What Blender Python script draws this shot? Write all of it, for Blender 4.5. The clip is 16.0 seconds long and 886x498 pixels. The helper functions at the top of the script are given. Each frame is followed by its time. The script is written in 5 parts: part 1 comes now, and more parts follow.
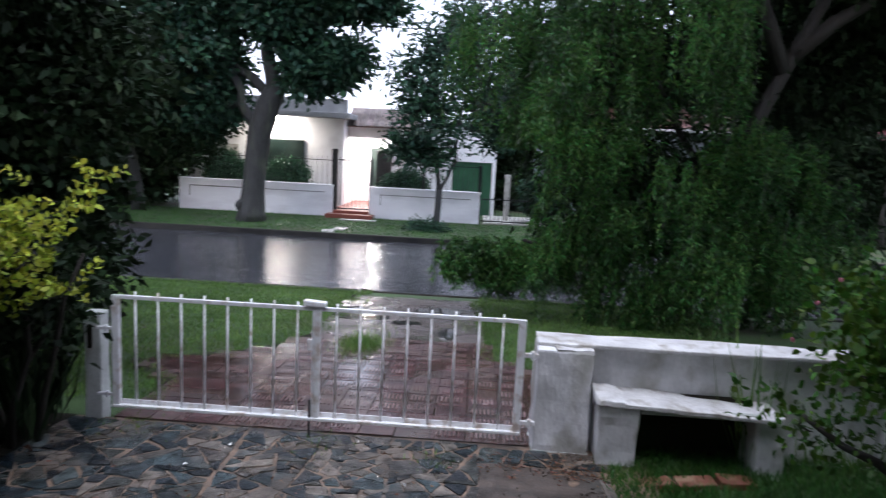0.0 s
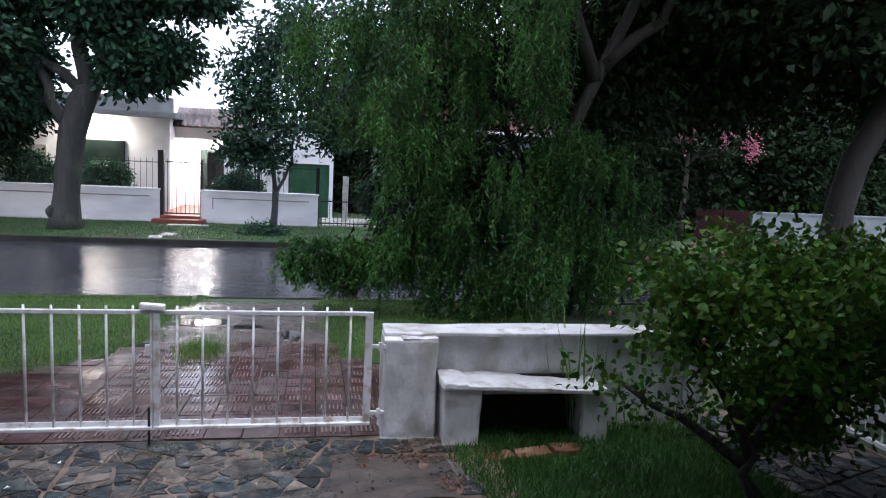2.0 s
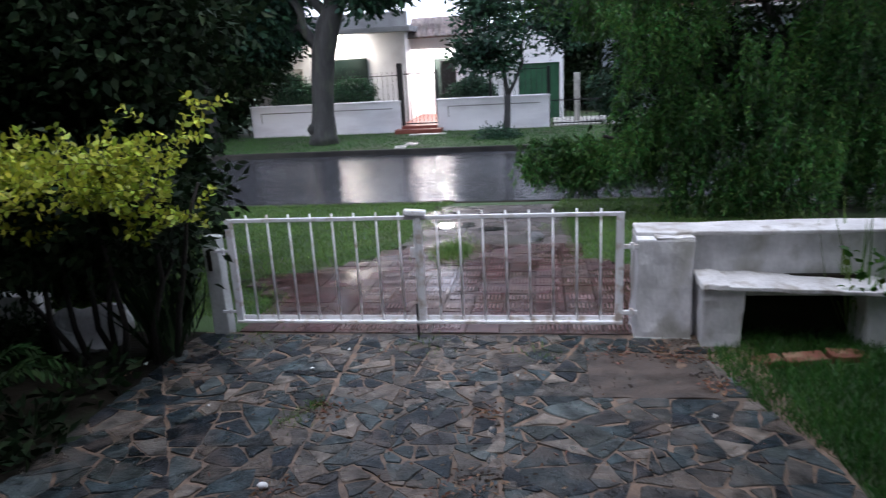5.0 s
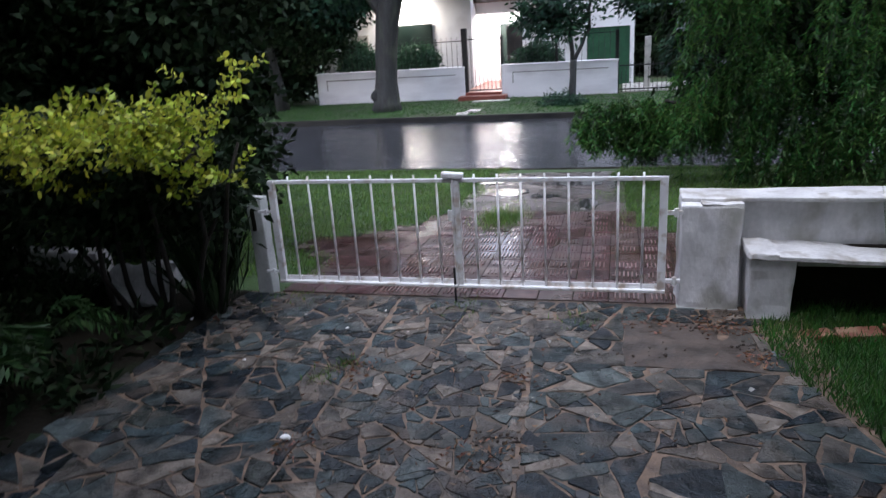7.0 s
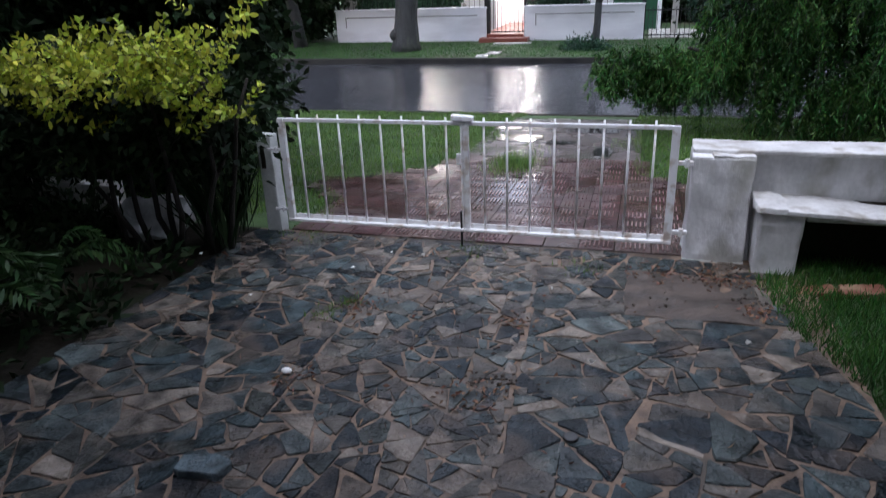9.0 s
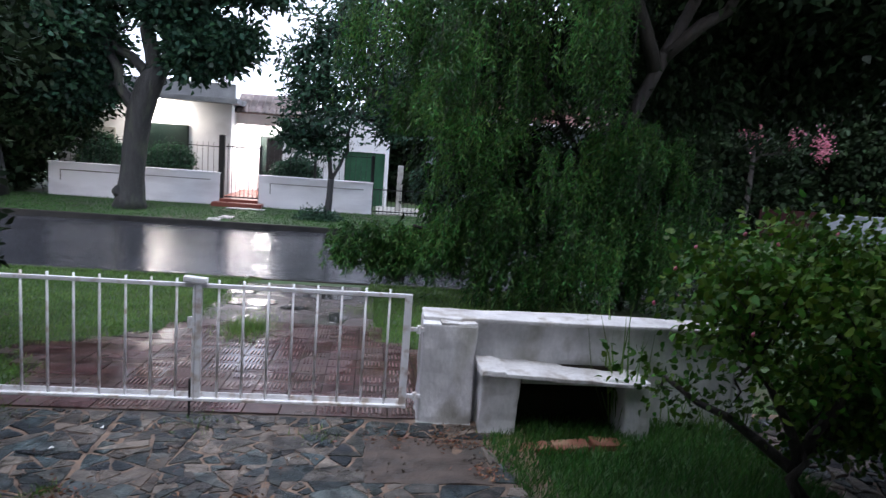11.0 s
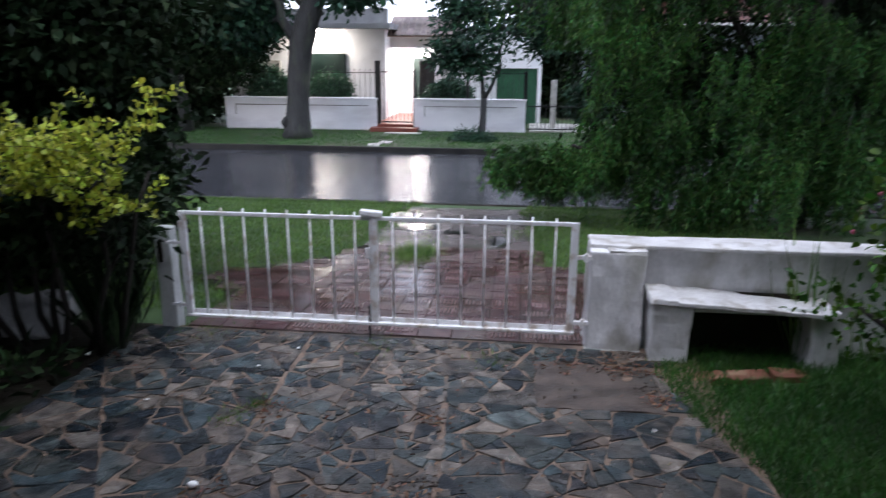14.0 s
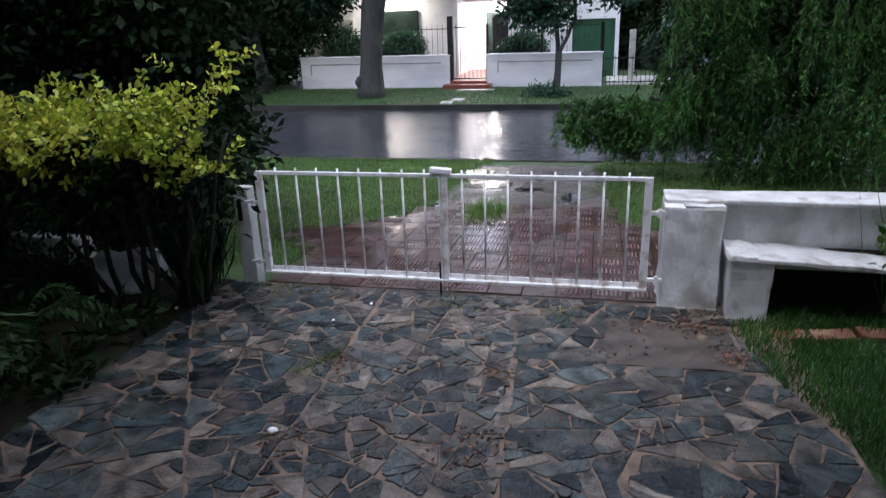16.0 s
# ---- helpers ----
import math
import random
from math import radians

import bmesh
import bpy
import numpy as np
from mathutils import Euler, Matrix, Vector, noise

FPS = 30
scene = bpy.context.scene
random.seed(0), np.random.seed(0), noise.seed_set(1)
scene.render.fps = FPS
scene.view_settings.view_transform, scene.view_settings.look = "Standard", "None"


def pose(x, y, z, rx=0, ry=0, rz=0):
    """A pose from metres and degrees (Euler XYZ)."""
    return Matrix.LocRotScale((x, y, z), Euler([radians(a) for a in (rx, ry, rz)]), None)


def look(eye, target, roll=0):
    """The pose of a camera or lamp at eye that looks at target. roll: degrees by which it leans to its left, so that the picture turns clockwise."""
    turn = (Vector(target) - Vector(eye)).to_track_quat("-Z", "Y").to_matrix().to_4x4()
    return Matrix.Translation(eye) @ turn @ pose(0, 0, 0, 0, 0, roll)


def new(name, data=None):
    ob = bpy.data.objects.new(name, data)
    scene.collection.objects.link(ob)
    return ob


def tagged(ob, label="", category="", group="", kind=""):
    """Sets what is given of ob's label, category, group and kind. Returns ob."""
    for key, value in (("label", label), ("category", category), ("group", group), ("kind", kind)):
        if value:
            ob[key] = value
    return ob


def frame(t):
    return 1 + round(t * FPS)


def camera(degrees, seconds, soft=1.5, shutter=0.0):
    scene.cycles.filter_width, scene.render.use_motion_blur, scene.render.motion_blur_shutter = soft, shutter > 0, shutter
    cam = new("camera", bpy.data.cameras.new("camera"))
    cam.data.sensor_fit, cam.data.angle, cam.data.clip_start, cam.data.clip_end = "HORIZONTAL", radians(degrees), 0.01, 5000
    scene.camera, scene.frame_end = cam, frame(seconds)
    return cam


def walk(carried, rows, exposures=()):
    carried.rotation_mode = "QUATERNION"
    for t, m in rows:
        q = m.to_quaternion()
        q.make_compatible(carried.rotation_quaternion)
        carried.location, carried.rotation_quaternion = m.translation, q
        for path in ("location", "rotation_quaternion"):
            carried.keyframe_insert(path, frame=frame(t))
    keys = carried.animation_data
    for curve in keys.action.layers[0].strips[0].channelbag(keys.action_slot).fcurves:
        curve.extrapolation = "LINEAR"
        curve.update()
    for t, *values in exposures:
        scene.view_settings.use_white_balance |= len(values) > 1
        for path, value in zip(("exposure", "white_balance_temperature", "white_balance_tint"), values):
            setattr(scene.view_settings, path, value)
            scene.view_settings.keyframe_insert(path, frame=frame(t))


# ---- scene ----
cam = camera(65.8, 16.0, soft=1.15, shutter=0.8)
PATH = [
    (0, (0.524, 0.052, 1.837), (0.429, 2.029, 1.551), 2.9),
    (0.5, (0.522, 0.022, 1.82), (0.582, 2.001, 1.535), 2.0),
    (1, (0.52, -0.036, 1.81), (0.76, 1.917, 1.454), 1.3),
    (1.5, (0.511, -0.04, 1.81), (0.857, 1.909, 1.522), 1.9),
    (2, (0.486, -0.058, 1.798), (0.856, 1.891, 1.544), 2.9),
    (2.5, (0.407, -0.032, 1.793), (0.733, 1.923, 1.522), 2.7),
    (3, (0.363, -0.043, 1.788), (0.459, 1.916, 1.401), 1.6),
    (3.5, (0.354, -0.075, 1.786), (0.28, 1.871, 1.334), -0.7),
    (4, (0.344, -0.082, 1.787), (0.202, 1.838, 1.244), -1.7),
    (4.5, (0.359, -0.092, 1.8), (0.179, 1.821, 1.246), -2.6),
    (5, (0.382, -0.055, 1.802), (0.088, 1.849, 1.265), -3.1),
    (5.2, (0.387, -0.028, 1.807), (0.051, 1.867, 1.263), -3.4),
    (7.3, (0.584, 0.003, 1.742), (0.058, 1.818, 1.089), -2.8),
    (7.5, (0.593, -0.015, 1.742), (0.051, 1.781, 1.05), -1.9),
    (8, (0.606, -0.008, 1.735), (0.064, 1.767, 0.988), -2.3),
    (8.5, (0.617, 0.005, 1.731), (0.092, 1.769, 0.947), -2.3),
    (9, (0.623, 0.004, 1.739), (0.096, 1.778, 0.979), -2.4),
    (9.5, (0.641, 0.019, 1.761), (0.162, 1.866, 1.161), -1.3),
    (10, (0.633, 0.019, 1.733), (0.54, 1.972, 1.312), 1.3),
    (10.2, (0.617, 0.008, 1.729), (0.651, 1.971, 1.347), 2.1),
    (12.3, (0.52, -0.024, 1.815), (0.788, 1.944, 1.58), 4.9),
    (12.5, (0.507, -0.031, 1.831), (0.659, 1.938, 1.516), 3.5),
    (13, (0.522, -0.033, 1.823), (0.546, 1.929, 1.437), 2.1),
    (13.5, (0.503, -0.033, 1.817), (0.399, 1.907, 1.343), 1.4),
    (14, (0.493, -0.017, 1.814), (0.275, 1.897, 1.275), 0.3),
    (14.5, (0.464, -0.025, 1.813), (0.098, 1.858, 1.246), -0.8),
    (15, (0.478, -0.013, 1.805), (0.061, 1.851, 1.211), -1.1),
    (15.5, (0.509, -0.015, 1.81), (0.104, 1.846, 1.202), -1.3),
    (16, (0.528, -0.025, 1.808), (0.099, 1.816, 1.157), -2.0),
]
EXPOSURES = [(0, 0.79, 6400, 19), (16, 0.79, 6400, 19)]
walk(cam, [(t, look(eye, target, roll)) for t, eye, target, roll in PATH], EXPOSURES)

# ---- world and lamps ----
SKY_ELEVATION, SKY_TURN = radians(12), radians(200)
world = bpy.data.worlds.new("dusk_sky")
scene.world = world
world.use_nodes = True
wn, wl = world.node_tree.nodes, world.node_tree.links
sky = wn.new("ShaderNodeTexSky")
sky.sky_type, sky.sun_disc = "NISHITA", False
sky.sun_elevation, sky.sun_rotation = SKY_ELEVATION, SKY_TURN
sky_gain = wn.new("ShaderNodeVectorMath")
sky_gain.operation = "SCALE"
sky_gain.inputs["Scale"].default_value = 0.12
cloud = wn.new("ShaderNodeMix")
cloud.data_type = "RGBA"
cloud.inputs["Factor"].default_value = 0.85
cloud.inputs["B"].default_value = (0.83, 0.94, 1.13, 1)
wl.new(sky.outputs[0], sky_gain.inputs[0])
wl.new(sky_gain.outputs[0], cloud.inputs["A"])
wl.new(cloud.outputs["Result"], wn["Background"].inputs[0])
wn["Background"].inputs[1].default_value = 1.45


def area_lamp(name, eye, target, w, h, power, colour):
    data = bpy.data.lights.new(name, "AREA")
    data.shape, data.size, data.size_y, data.energy, data.color = "RECTANGLE", w, h, power, colour
    ob = new(name, data)
    ob.matrix_world = look(eye, target)
    return ob


sun = bpy.data.lights.new("overcast_sun", "SUN")
sun.energy, sun.angle, sun.color = 1.1, radians(35), (0.9, 0.96, 1.0)
new("overcast_sun", sun).matrix_world = look((0, 0, 0), (0.05, 0.34, -1.4))
area_lamp("porch_light", (-2.95, 22.5, 2.12), (-3.05, 22.55, 0), 0.5, 0.4, 95, (1.0, 0.95, 0.85))
area_lamp("window_light", (-5.75, 20.75, 2.5), (-5.75, 21.1, 2.0), 0.7, 0.3, 48, (1.0, 0.94, 0.8))

# ---- materials ----


def material(name, dark, light, scale=8.0, fine=90.0, rough=(0.5, 0.7), bump=0.3, depth=0.01, metal=0.0, vary="", amount=0.35,
             stretch=(1, 1, 1), translucent=0.0, stain=None, coat=0.0, stain_scale=1.2, shine=0.5, wet=0.0):
    m = bpy.data.materials.new(name)
    m.use_nodes = True
    n, k = m.node_tree.nodes, m.node_tree.links
    bsdf = n["Principled BSDF"]
    co = n.new("ShaderNodeNewGeometry")
    mp = n.new("ShaderNodeMapping")
    mp.inputs["Scale"].default_value = stretch
    k.new(co.outputs["Position"], mp.inputs[0])

    def noise_node(sc, detail):
        t = n.new("ShaderNodeTexNoise")
        t.inputs["Scale"].default_value, t.inputs["Detail"].default_value = sc, detail
        k.new(mp.outputs[0], t.inputs["Vector"])
        return t

    big, small = noise_node(scale, 5), noise_node(fine, 3)
    both = n.new("ShaderNodeMath")
    both.operation = "MULTIPLY_ADD"
    both.inputs[1].default_value = 0.35
    k.new(small.outputs[0], both.inputs[0])
    k.new(big.outputs[0], both.inputs[2])
    ramp = n.new("ShaderNodeValToRGB")
    ramp.color_ramp.elements[0].position, ramp.color_ramp.elements[1].position = 0.45, 0.9
    ramp.color_ramp.elements[0].color, ramp.color_ramp.elements[1].color = (*dark, 1), (*light, 1)
    k.new(both.outputs[0], ramp.inputs[0])
    colour = ramp.outputs[0]
    if stain:
        st = noise_node(stain_scale, 6)
        sr = n.new("ShaderNodeValToRGB")
        sr.color_ramp.elements[0].position, sr.color_ramp.elements[1].position = 0.52, 0.68
        k.new(st.outputs[0], sr.inputs[0])
        mx = n.new("ShaderNodeMix")
        mx.data_type = "RGBA"
        k.new(sr.outputs[0], mx.inputs["Factor"])
        k.new(colour, mx.inputs["A"])
        mx.inputs["B"].default_value = (*stain, 1)
        colour = mx.outputs["Result"]
    if vary:
        src = n.new("ShaderNodeObjectInfo").outputs["Random"] if vary == "object" else co.outputs["Random Per Island"]
        mr = n.new("ShaderNodeMapRange")
        mr.inputs["To Min"].default_value, mr.inputs["To Max"].default_value = 1 - amount, 1 + amount
        k.new(src, mr.inputs[0])
        hv = n.new("ShaderNodeHueSaturation")
        k.new(mr.outputs[0], hv.inputs["Value"])
        hr = n.new("ShaderNodeMapRange")
        hr.inputs["To Min"].default_value, hr.inputs["To Max"].default_value = 0.5 - amount * 0.06, 0.5 + amount * 0.06
        wnz = n.new("ShaderNodeTexWhiteNoise")
        wnz.noise_dimensions = "1D"
        k.new(src, wnz.inputs["W"])
        k.new(wnz.outputs["Value"], hr.inputs[0])
        k.new(hr.outputs[0], hv.inputs["Hue"])
        k.new(colour, hv.inputs["Color"])
        colour = hv.outputs[0]
    k.new(colour, bsdf.inputs["Base Color"])
    rr = n.new("ShaderNodeMapRange")
    rr.inputs["From Min"].default_value, rr.inputs["From Max"].default_value = 0.35, 0.65
    rr.inputs["To Min"].default_value, rr.inputs["To Max"].default_value = rough
    k.new((noise_node(wet, 4) if wet else big).outputs[0], rr.inputs[0])
    k.new(rr.outputs[0], bsdf.inputs["Roughness"])
    bsdf.inputs["Metallic"].default_value = metal
    bsdf.inputs["Specular IOR Level"].default_value = shine
    bsdf.inputs["Coat Weight"].default_value = coat
    bsdf.inputs["Coat Roughness"].default_value = 0.12
    if bump:
        bp = n.new("ShaderNodeBump")
        bp.inputs["Strength"].default_value, bp.inputs["Distance"].default_value = bump, depth
        k.new(both.outputs[0], bp.inputs["Height"])
        k.new(bp.outputs[0], bsdf.inputs["Normal"])
    if translucent:
        tr = n.new("ShaderNodeBsdfTranslucent")
        k.new(colour, tr.inputs[0])
        ms = n.new("ShaderNodeMixShader")
        ms.inputs[0].default_value = translucent
        k.new(bsdf.outputs[0], ms.inputs[1])
        k.new(tr.outputs[0], ms.inputs[2])
        k.new(ms.outputs[0], n["Material Output"].inputs[0])
    return m


def glow(name, colour, strength):
    m = bpy.data.materials.new(name)
    m.use_nodes = True
    b = m.node_tree.nodes["Principled BSDF"]
    b.inputs["Emission Color"].default_value, b.inputs["Emission Strength"].default_value = (*colour, 1), strength
    return m


GATE_PAINT = material("gate_paint", (0.8, 0.8, 0.81), (0.9, 0.9, 0.91), 9, 120, (0.3, 0.5), 0.2, 0.002, stain=(0.5, 0.42, 0.36), stain_scale=14)
WHITEWASH = material("whitewash", (0.52, 0.52, 0.52), (0.82, 0.81, 0.82), 6, 45, (0.5, 0.8), 0.8, 0.012, stain=(0.4, 0.39, 0.35), stain_scale=4.6, stretch=(1, 1, 0.7))
COPING = material("coping_paint", (0.46, 0.45, 0.44), (0.72, 0.71, 0.7), 5, 40, (0.4, 0.6), 0.6, 0.008, stain=(0.34, 0.31, 0.27), stain_scale=8)


def stone_material(name, palette, source, muddy=0.45):
    """Wet split stone: one tint of the palette for each piece, cleft relief, mud smears and patches of water."""
    m = bpy.data.materials.new(name)
    m.use_nodes = True
    n, k = m.node_tree.nodes, m.node_tree.links
    bsdf = n["Principled BSDF"]
    geo = n.new("ShaderNodeNewGeometry")
    rnd = n.new("ShaderNodeObjectInfo").outputs["Random"] if source == "object" else geo.outputs["Random Per Island"]

    def grain(scale, detail):
        t = n.new("ShaderNodeTexNoise")
        t.inputs["Scale"].default_value, t.inputs["Detail"].default_value = scale, detail
        k.new(geo.outputs["Position"], t.inputs["Vector"])
        return t.outputs[0]

    def remap(value, a, b, c, d):
        t = n.new("ShaderNodeMapRange")
        for key, v in (("From Min", a), ("From Max", b), ("To Min", c), ("To Max", d)):
            t.inputs[key].default_value = v
        k.new(value, t.inputs[0])
        return t.outputs[0]

    tint = n.new("ShaderNodeValToRGB")
    while len(tint.color_ramp.elements) < len(palette):
        tint.color_ramp.elements.new(0.5)
    for i, c in enumerate(palette):
        tint.color_ramp.elements[i].position, tint.color_ramp.elements[i].color = i / (len(palette) - 1), (*c, 1)
    k.new(rnd, tint.inputs[0])
    cleft, fine, smear, water = grain(11, 6), grain(75, 4), grain(5.5, 6), grain(4.2, 5)
    shade = n.new("ShaderNodeVectorMath")
    shade.operation = "SCALE"
    k.new(tint.outputs[0], shade.inputs[0])
    k.new(remap(cleft, 0.33, 0.67, 0.35, 1.65), shade.inputs["Scale"])
    mud = n.new("ShaderNodeMix")
    mud.data_type = "RGBA"
    k.new(remap(smear, 0.52, 0.66, 0.0, muddy), mud.inputs["Factor"])
    k.new(shade.outputs[0], mud.inputs["A"])
    mud.inputs["B"].default_value = (0.115, 0.082, 0.062, 1)
    k.new(mud.outputs["Result"], bsdf.inputs["Base Color"])
    k.new(remap(water, 0.38, 0.58, 0.07, 0.5), bsdf.inputs["Roughness"])
    bsdf.inputs["Specular IOR Level"].default_value = 0.26
    both = n.new("ShaderNodeMath")
    both.operation = "MULTIPLY_ADD"
    both.inputs[1].default_value = 0.3
    k.new(fine, both.inputs[0])
    k.new(cleft, both.inputs[2])
    bp = n.new("ShaderNodeBump")
    bp.inputs["Strength"].default_value, bp.inputs["Distance"].default_value = 1.0, 0.022
    k.new(both.outputs[0], bp.inputs["Height"])
    k.new(bp.outputs[0], bsdf.inputs["Normal"])
    return m


SLATES = ((0.005, 0.008, 0.011), (0.012, 0.02, 0.025), (0.04, 0.06, 0.064), (0.012, 0.017, 0.018), (0.066, 0.082, 0.08), (0.009, 0.014, 0.02), (0.075, 0.066, 0.056), (0.025, 0.034, 0.032))
TANS = ((0.07, 0.056, 0.045), (0.15, 0.122, 0.1), (0.095, 0.084, 0.072), (0.2, 0.168, 0.138))
SLATE, SANDSTONE = stone_material("slate", SLATES, "object"), stone_material("tan_stone", TANS, "object", 0.4)
SLATE_REST, TAN_REST = stone_material("slate_joined", SLATES, "island"), stone_material("tan_stone_joined", TANS, "island", 0.4)
# rib tops paler than their tile: wet glints put into the colour
RIB_GLINT = material("wet_rib_glint", (0.13, 0.088, 0.082), (0.26, 0.19, 0.175), 10, 90, (0.08, 0.22), 0.06, 0.002)
MORTAR = material("sandy_mortar", (0.065, 0.044, 0.032), (0.27, 0.185, 0.13), 14, 110, (0.3, 0.7), 0.9, 0.012, stain=(0.07, 0.058, 0.045), stain_scale=2.4, shine=0.3)
CONCRETE = material("old_concrete", (0.035, 0.027, 0.022), (0.11, 0.085, 0.07), 9, 60, (0.35, 0.7), 0.8, 0.012, stain=(0.05, 0.047, 0.04), stain_scale=3, shine=0.3)
WET_CONCRETE = material("wet_concrete", (0.05, 0.04, 0.037), (0.13, 0.105, 0.097), 5, 40, (0.02, 0.45), 0.9, 0.012, stain=(0.05, 0.055, 0.035), stain_scale=1.4, wet=1.7)
RED_TILE = material("red_tile", (0.03, 0.0145, 0.0138), (0.09, 0.047, 0.043), 10, 90, (0.04, 0.42), 0.3, 0.004, shine=0.45, vary="object", amount=0.35, stain=(0.1, 0.066, 0.055), stain_scale=2, wet=1.5)
ASPHALT = material("wet_asphalt", (0.02, 0.022, 0.026), (0.06, 0.062, 0.07), 4.0, 17, (0.03, 0.17), 1.0, 0.019, stretch=(0.55, 1.5, 1), stain=(0.024, 0.025, 0.028), stain_scale=0.7, wet=0.9)
KERB = material("kerb_concrete", (0.01, 0.01, 0.01), (0.035, 0.034, 0.03), 3, 40, (0.6, 0.85), 0.6, 0.01, shine=0.2)
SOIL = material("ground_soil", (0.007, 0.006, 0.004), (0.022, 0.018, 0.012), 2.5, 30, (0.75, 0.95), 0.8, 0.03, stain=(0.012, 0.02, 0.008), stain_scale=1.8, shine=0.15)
TURF = material("turf", (0.02, 0.045, 0.012), (0.045, 0.09, 0.025), 2, 60, (0.7, 0.9), 0.8, 0.02, stain=(0.06, 0.055, 0.03), stain_scale=1.1)
GRASS = material("grass_blade", (0.07, 0.15, 0.028), (0.165, 0.28, 0.07), 2, 25, (0.35, 0.55), 0, vary="island", amount=0.45, translucent=0.3)
# darker copy of the grass blade, with shade put into its green
SHADED_GRASS = material("shaded_blade", (0.018, 0.075, 0.013), (0.055, 0.165, 0.028), 2, 25, (0.35, 0.55), 0, vary="island", amount=0.5, translucent=0.3)
BARK = material("bark", (0.014, 0.015, 0.015), (0.052, 0.054, 0.054), 5, 30, (0.6, 0.9), 1.0, 0.05, stretch=(2.5, 2.5, 0.6), stain=(0.06, 0.07, 0.05), stain_scale=2)
DARK_BARK = material("dark_bark", (0.011, 0.009, 0.007), (0.04, 0.033, 0.028), 7, 40, (0.6, 0.9), 0.9, 0.03, stretch=(2.5, 2.5, 0.6))


def leaf_material(name, dark, light, amount=0.4, translucent=0.25, rough=(0.35, 0.6), shine=0.3):
    m = material(name, dark, light, 1.3, 30, rough, 0, vary="island", amount=amount, translucent=translucent)
    m.node_tree.nodes["Principled BSDF"].inputs["Specular IOR Level"].default_value = shine
    return m


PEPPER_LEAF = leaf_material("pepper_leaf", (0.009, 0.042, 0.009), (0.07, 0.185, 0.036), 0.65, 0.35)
# dark foliage, set darker than real leaves: deep shade put into the colour
DARK_SHADE_LEAF = leaf_material("dark_shade_leaf", (0.008, 0.016, 0.007), (0.021, 0.042, 0.016), 0.5, 0.08, (0.5, 0.7), 0.12)
STREET_LEAF = leaf_material("street_tree_leaf", (0.01, 0.034, 0.022), (0.03, 0.088, 0.045), 0.5, 0.15)
# hedge leaf brightened for the light that falls on it
LIT_HEDGE_LEAF = leaf_material("lit_hedge_leaf", (0.02, 0.065, 0.035), (0.055, 0.14, 0.07), 0.45, 0.2)
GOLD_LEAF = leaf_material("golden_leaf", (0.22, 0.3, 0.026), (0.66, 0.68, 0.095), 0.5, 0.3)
HIBISCUS_LEAF = leaf_material("hibiscus_leaf", (0.018, 0.066, 0.007), (0.088, 0.2, 0.02), 0.55, 0.25)
FERN_LEAF = leaf_material("fern_leaf", (0.012, 0.032, 0.009), (0.03, 0.075, 0.02), 0.4, 0.2)
PINK_PETAL = leaf_material("pink_petal", (0.4, 0.08, 0.13), (0.65, 0.25, 0.33), 0.3, 0.3)
BROWN_LEAF = leaf_material("dry_leaf", (0.12, 0.05, 0.03), (0.32, 0.17, 0.1), 0.4, 0.1)
HOUSE_WALL = material("house_wall_white", (0.66, 0.67, 0.7), (0.82, 0.83, 0.85), 1.2, 30, (0.6, 0.85), 0.3, 0.006, stain=(0.55, 0.55, 0.56), stain_scale=0.8)
FENCE_WALL = material("fence_wall_white", (0.74, 0.75, 0.8), (0.87, 0.88, 0.92), 1.4, 30, (0.5, 0.8), 0.4, 0.006, stain=(0.64, 0.64, 0.68), stain_scale=0.9, stretch=(0.6, 1, 2))
GREY_PAINT = material("grey_parapet", (0.2, 0.21, 0.22), (0.38, 0.39, 0.4), 2, 30, (0.5, 0.8), 0.4, 0.01, stain=(0.14, 0.14, 0.14))
ROOF_TILE = material("roof_tile", (0.12, 0.09, 0.085), (0.28, 0.22, 0.2), 6, 40, (0.35, 0.6), 0.5, 0.01, vary="object", amount=0.3)
RED_ROOF = material("red_roof", (0.04, 0.014, 0.01), (0.09, 0.03, 0.022), 3, 30, (0.4, 0.7), 0.5, 0.01)
GREEN_PAINT = material("green_paint", (0.012, 0.07, 0.035), (0.025, 0.12, 0.06), 4, 40, (0.35, 0.6), 0.2, 0.004)
DARK_GREEN = material("dark_green_paint", (0.004, 0.013, 0.011), (0.01, 0.026, 0.021), 4, 40, (0.35, 0.6), 0.2, 0.004)
IRON = material("black_iron", (0.008, 0.009, 0.01), (0.022, 0.023, 0.025), 10, 80, (0.35, 0.6), 0.2, 0.003, metal=0.3)
STEP_RED = material("red_step", (0.14, 0.03, 0.02), (0.26, 0.07, 0.05), 5, 50, (0.25, 0.5), 0.3, 0.004)
PALE_SLAB = material("pale_slab", (0.35, 0.34, 0.32), (0.55, 0.54, 0.51), 5, 50, (0.2, 0.5), 0.4, 0.006)
BRICK = material("brick_red", (0.11, 0.035, 0.02), (0.22, 0.08, 0.045), 9, 80, (0.5, 0.8), 0.6, 0.008, stain=(0.3, 0.2, 0.12), stain_scale=8)
MOSS_PAINT = material("mossy_whitewash", (0.4, 0.42, 0.4), (0.66, 0.68, 0.66), 3, 50, (0.5, 0.8), 0.6, 0.01, stain=(0.22, 0.25, 0.19), stain_scale=3)
MAROON = material("maroon_paint", (0.014, 0.003, 0.003), (0.034, 0.006, 0.006), 3, 40, (0.6, 0.8), 0.2, 0.004, shine=0.15)
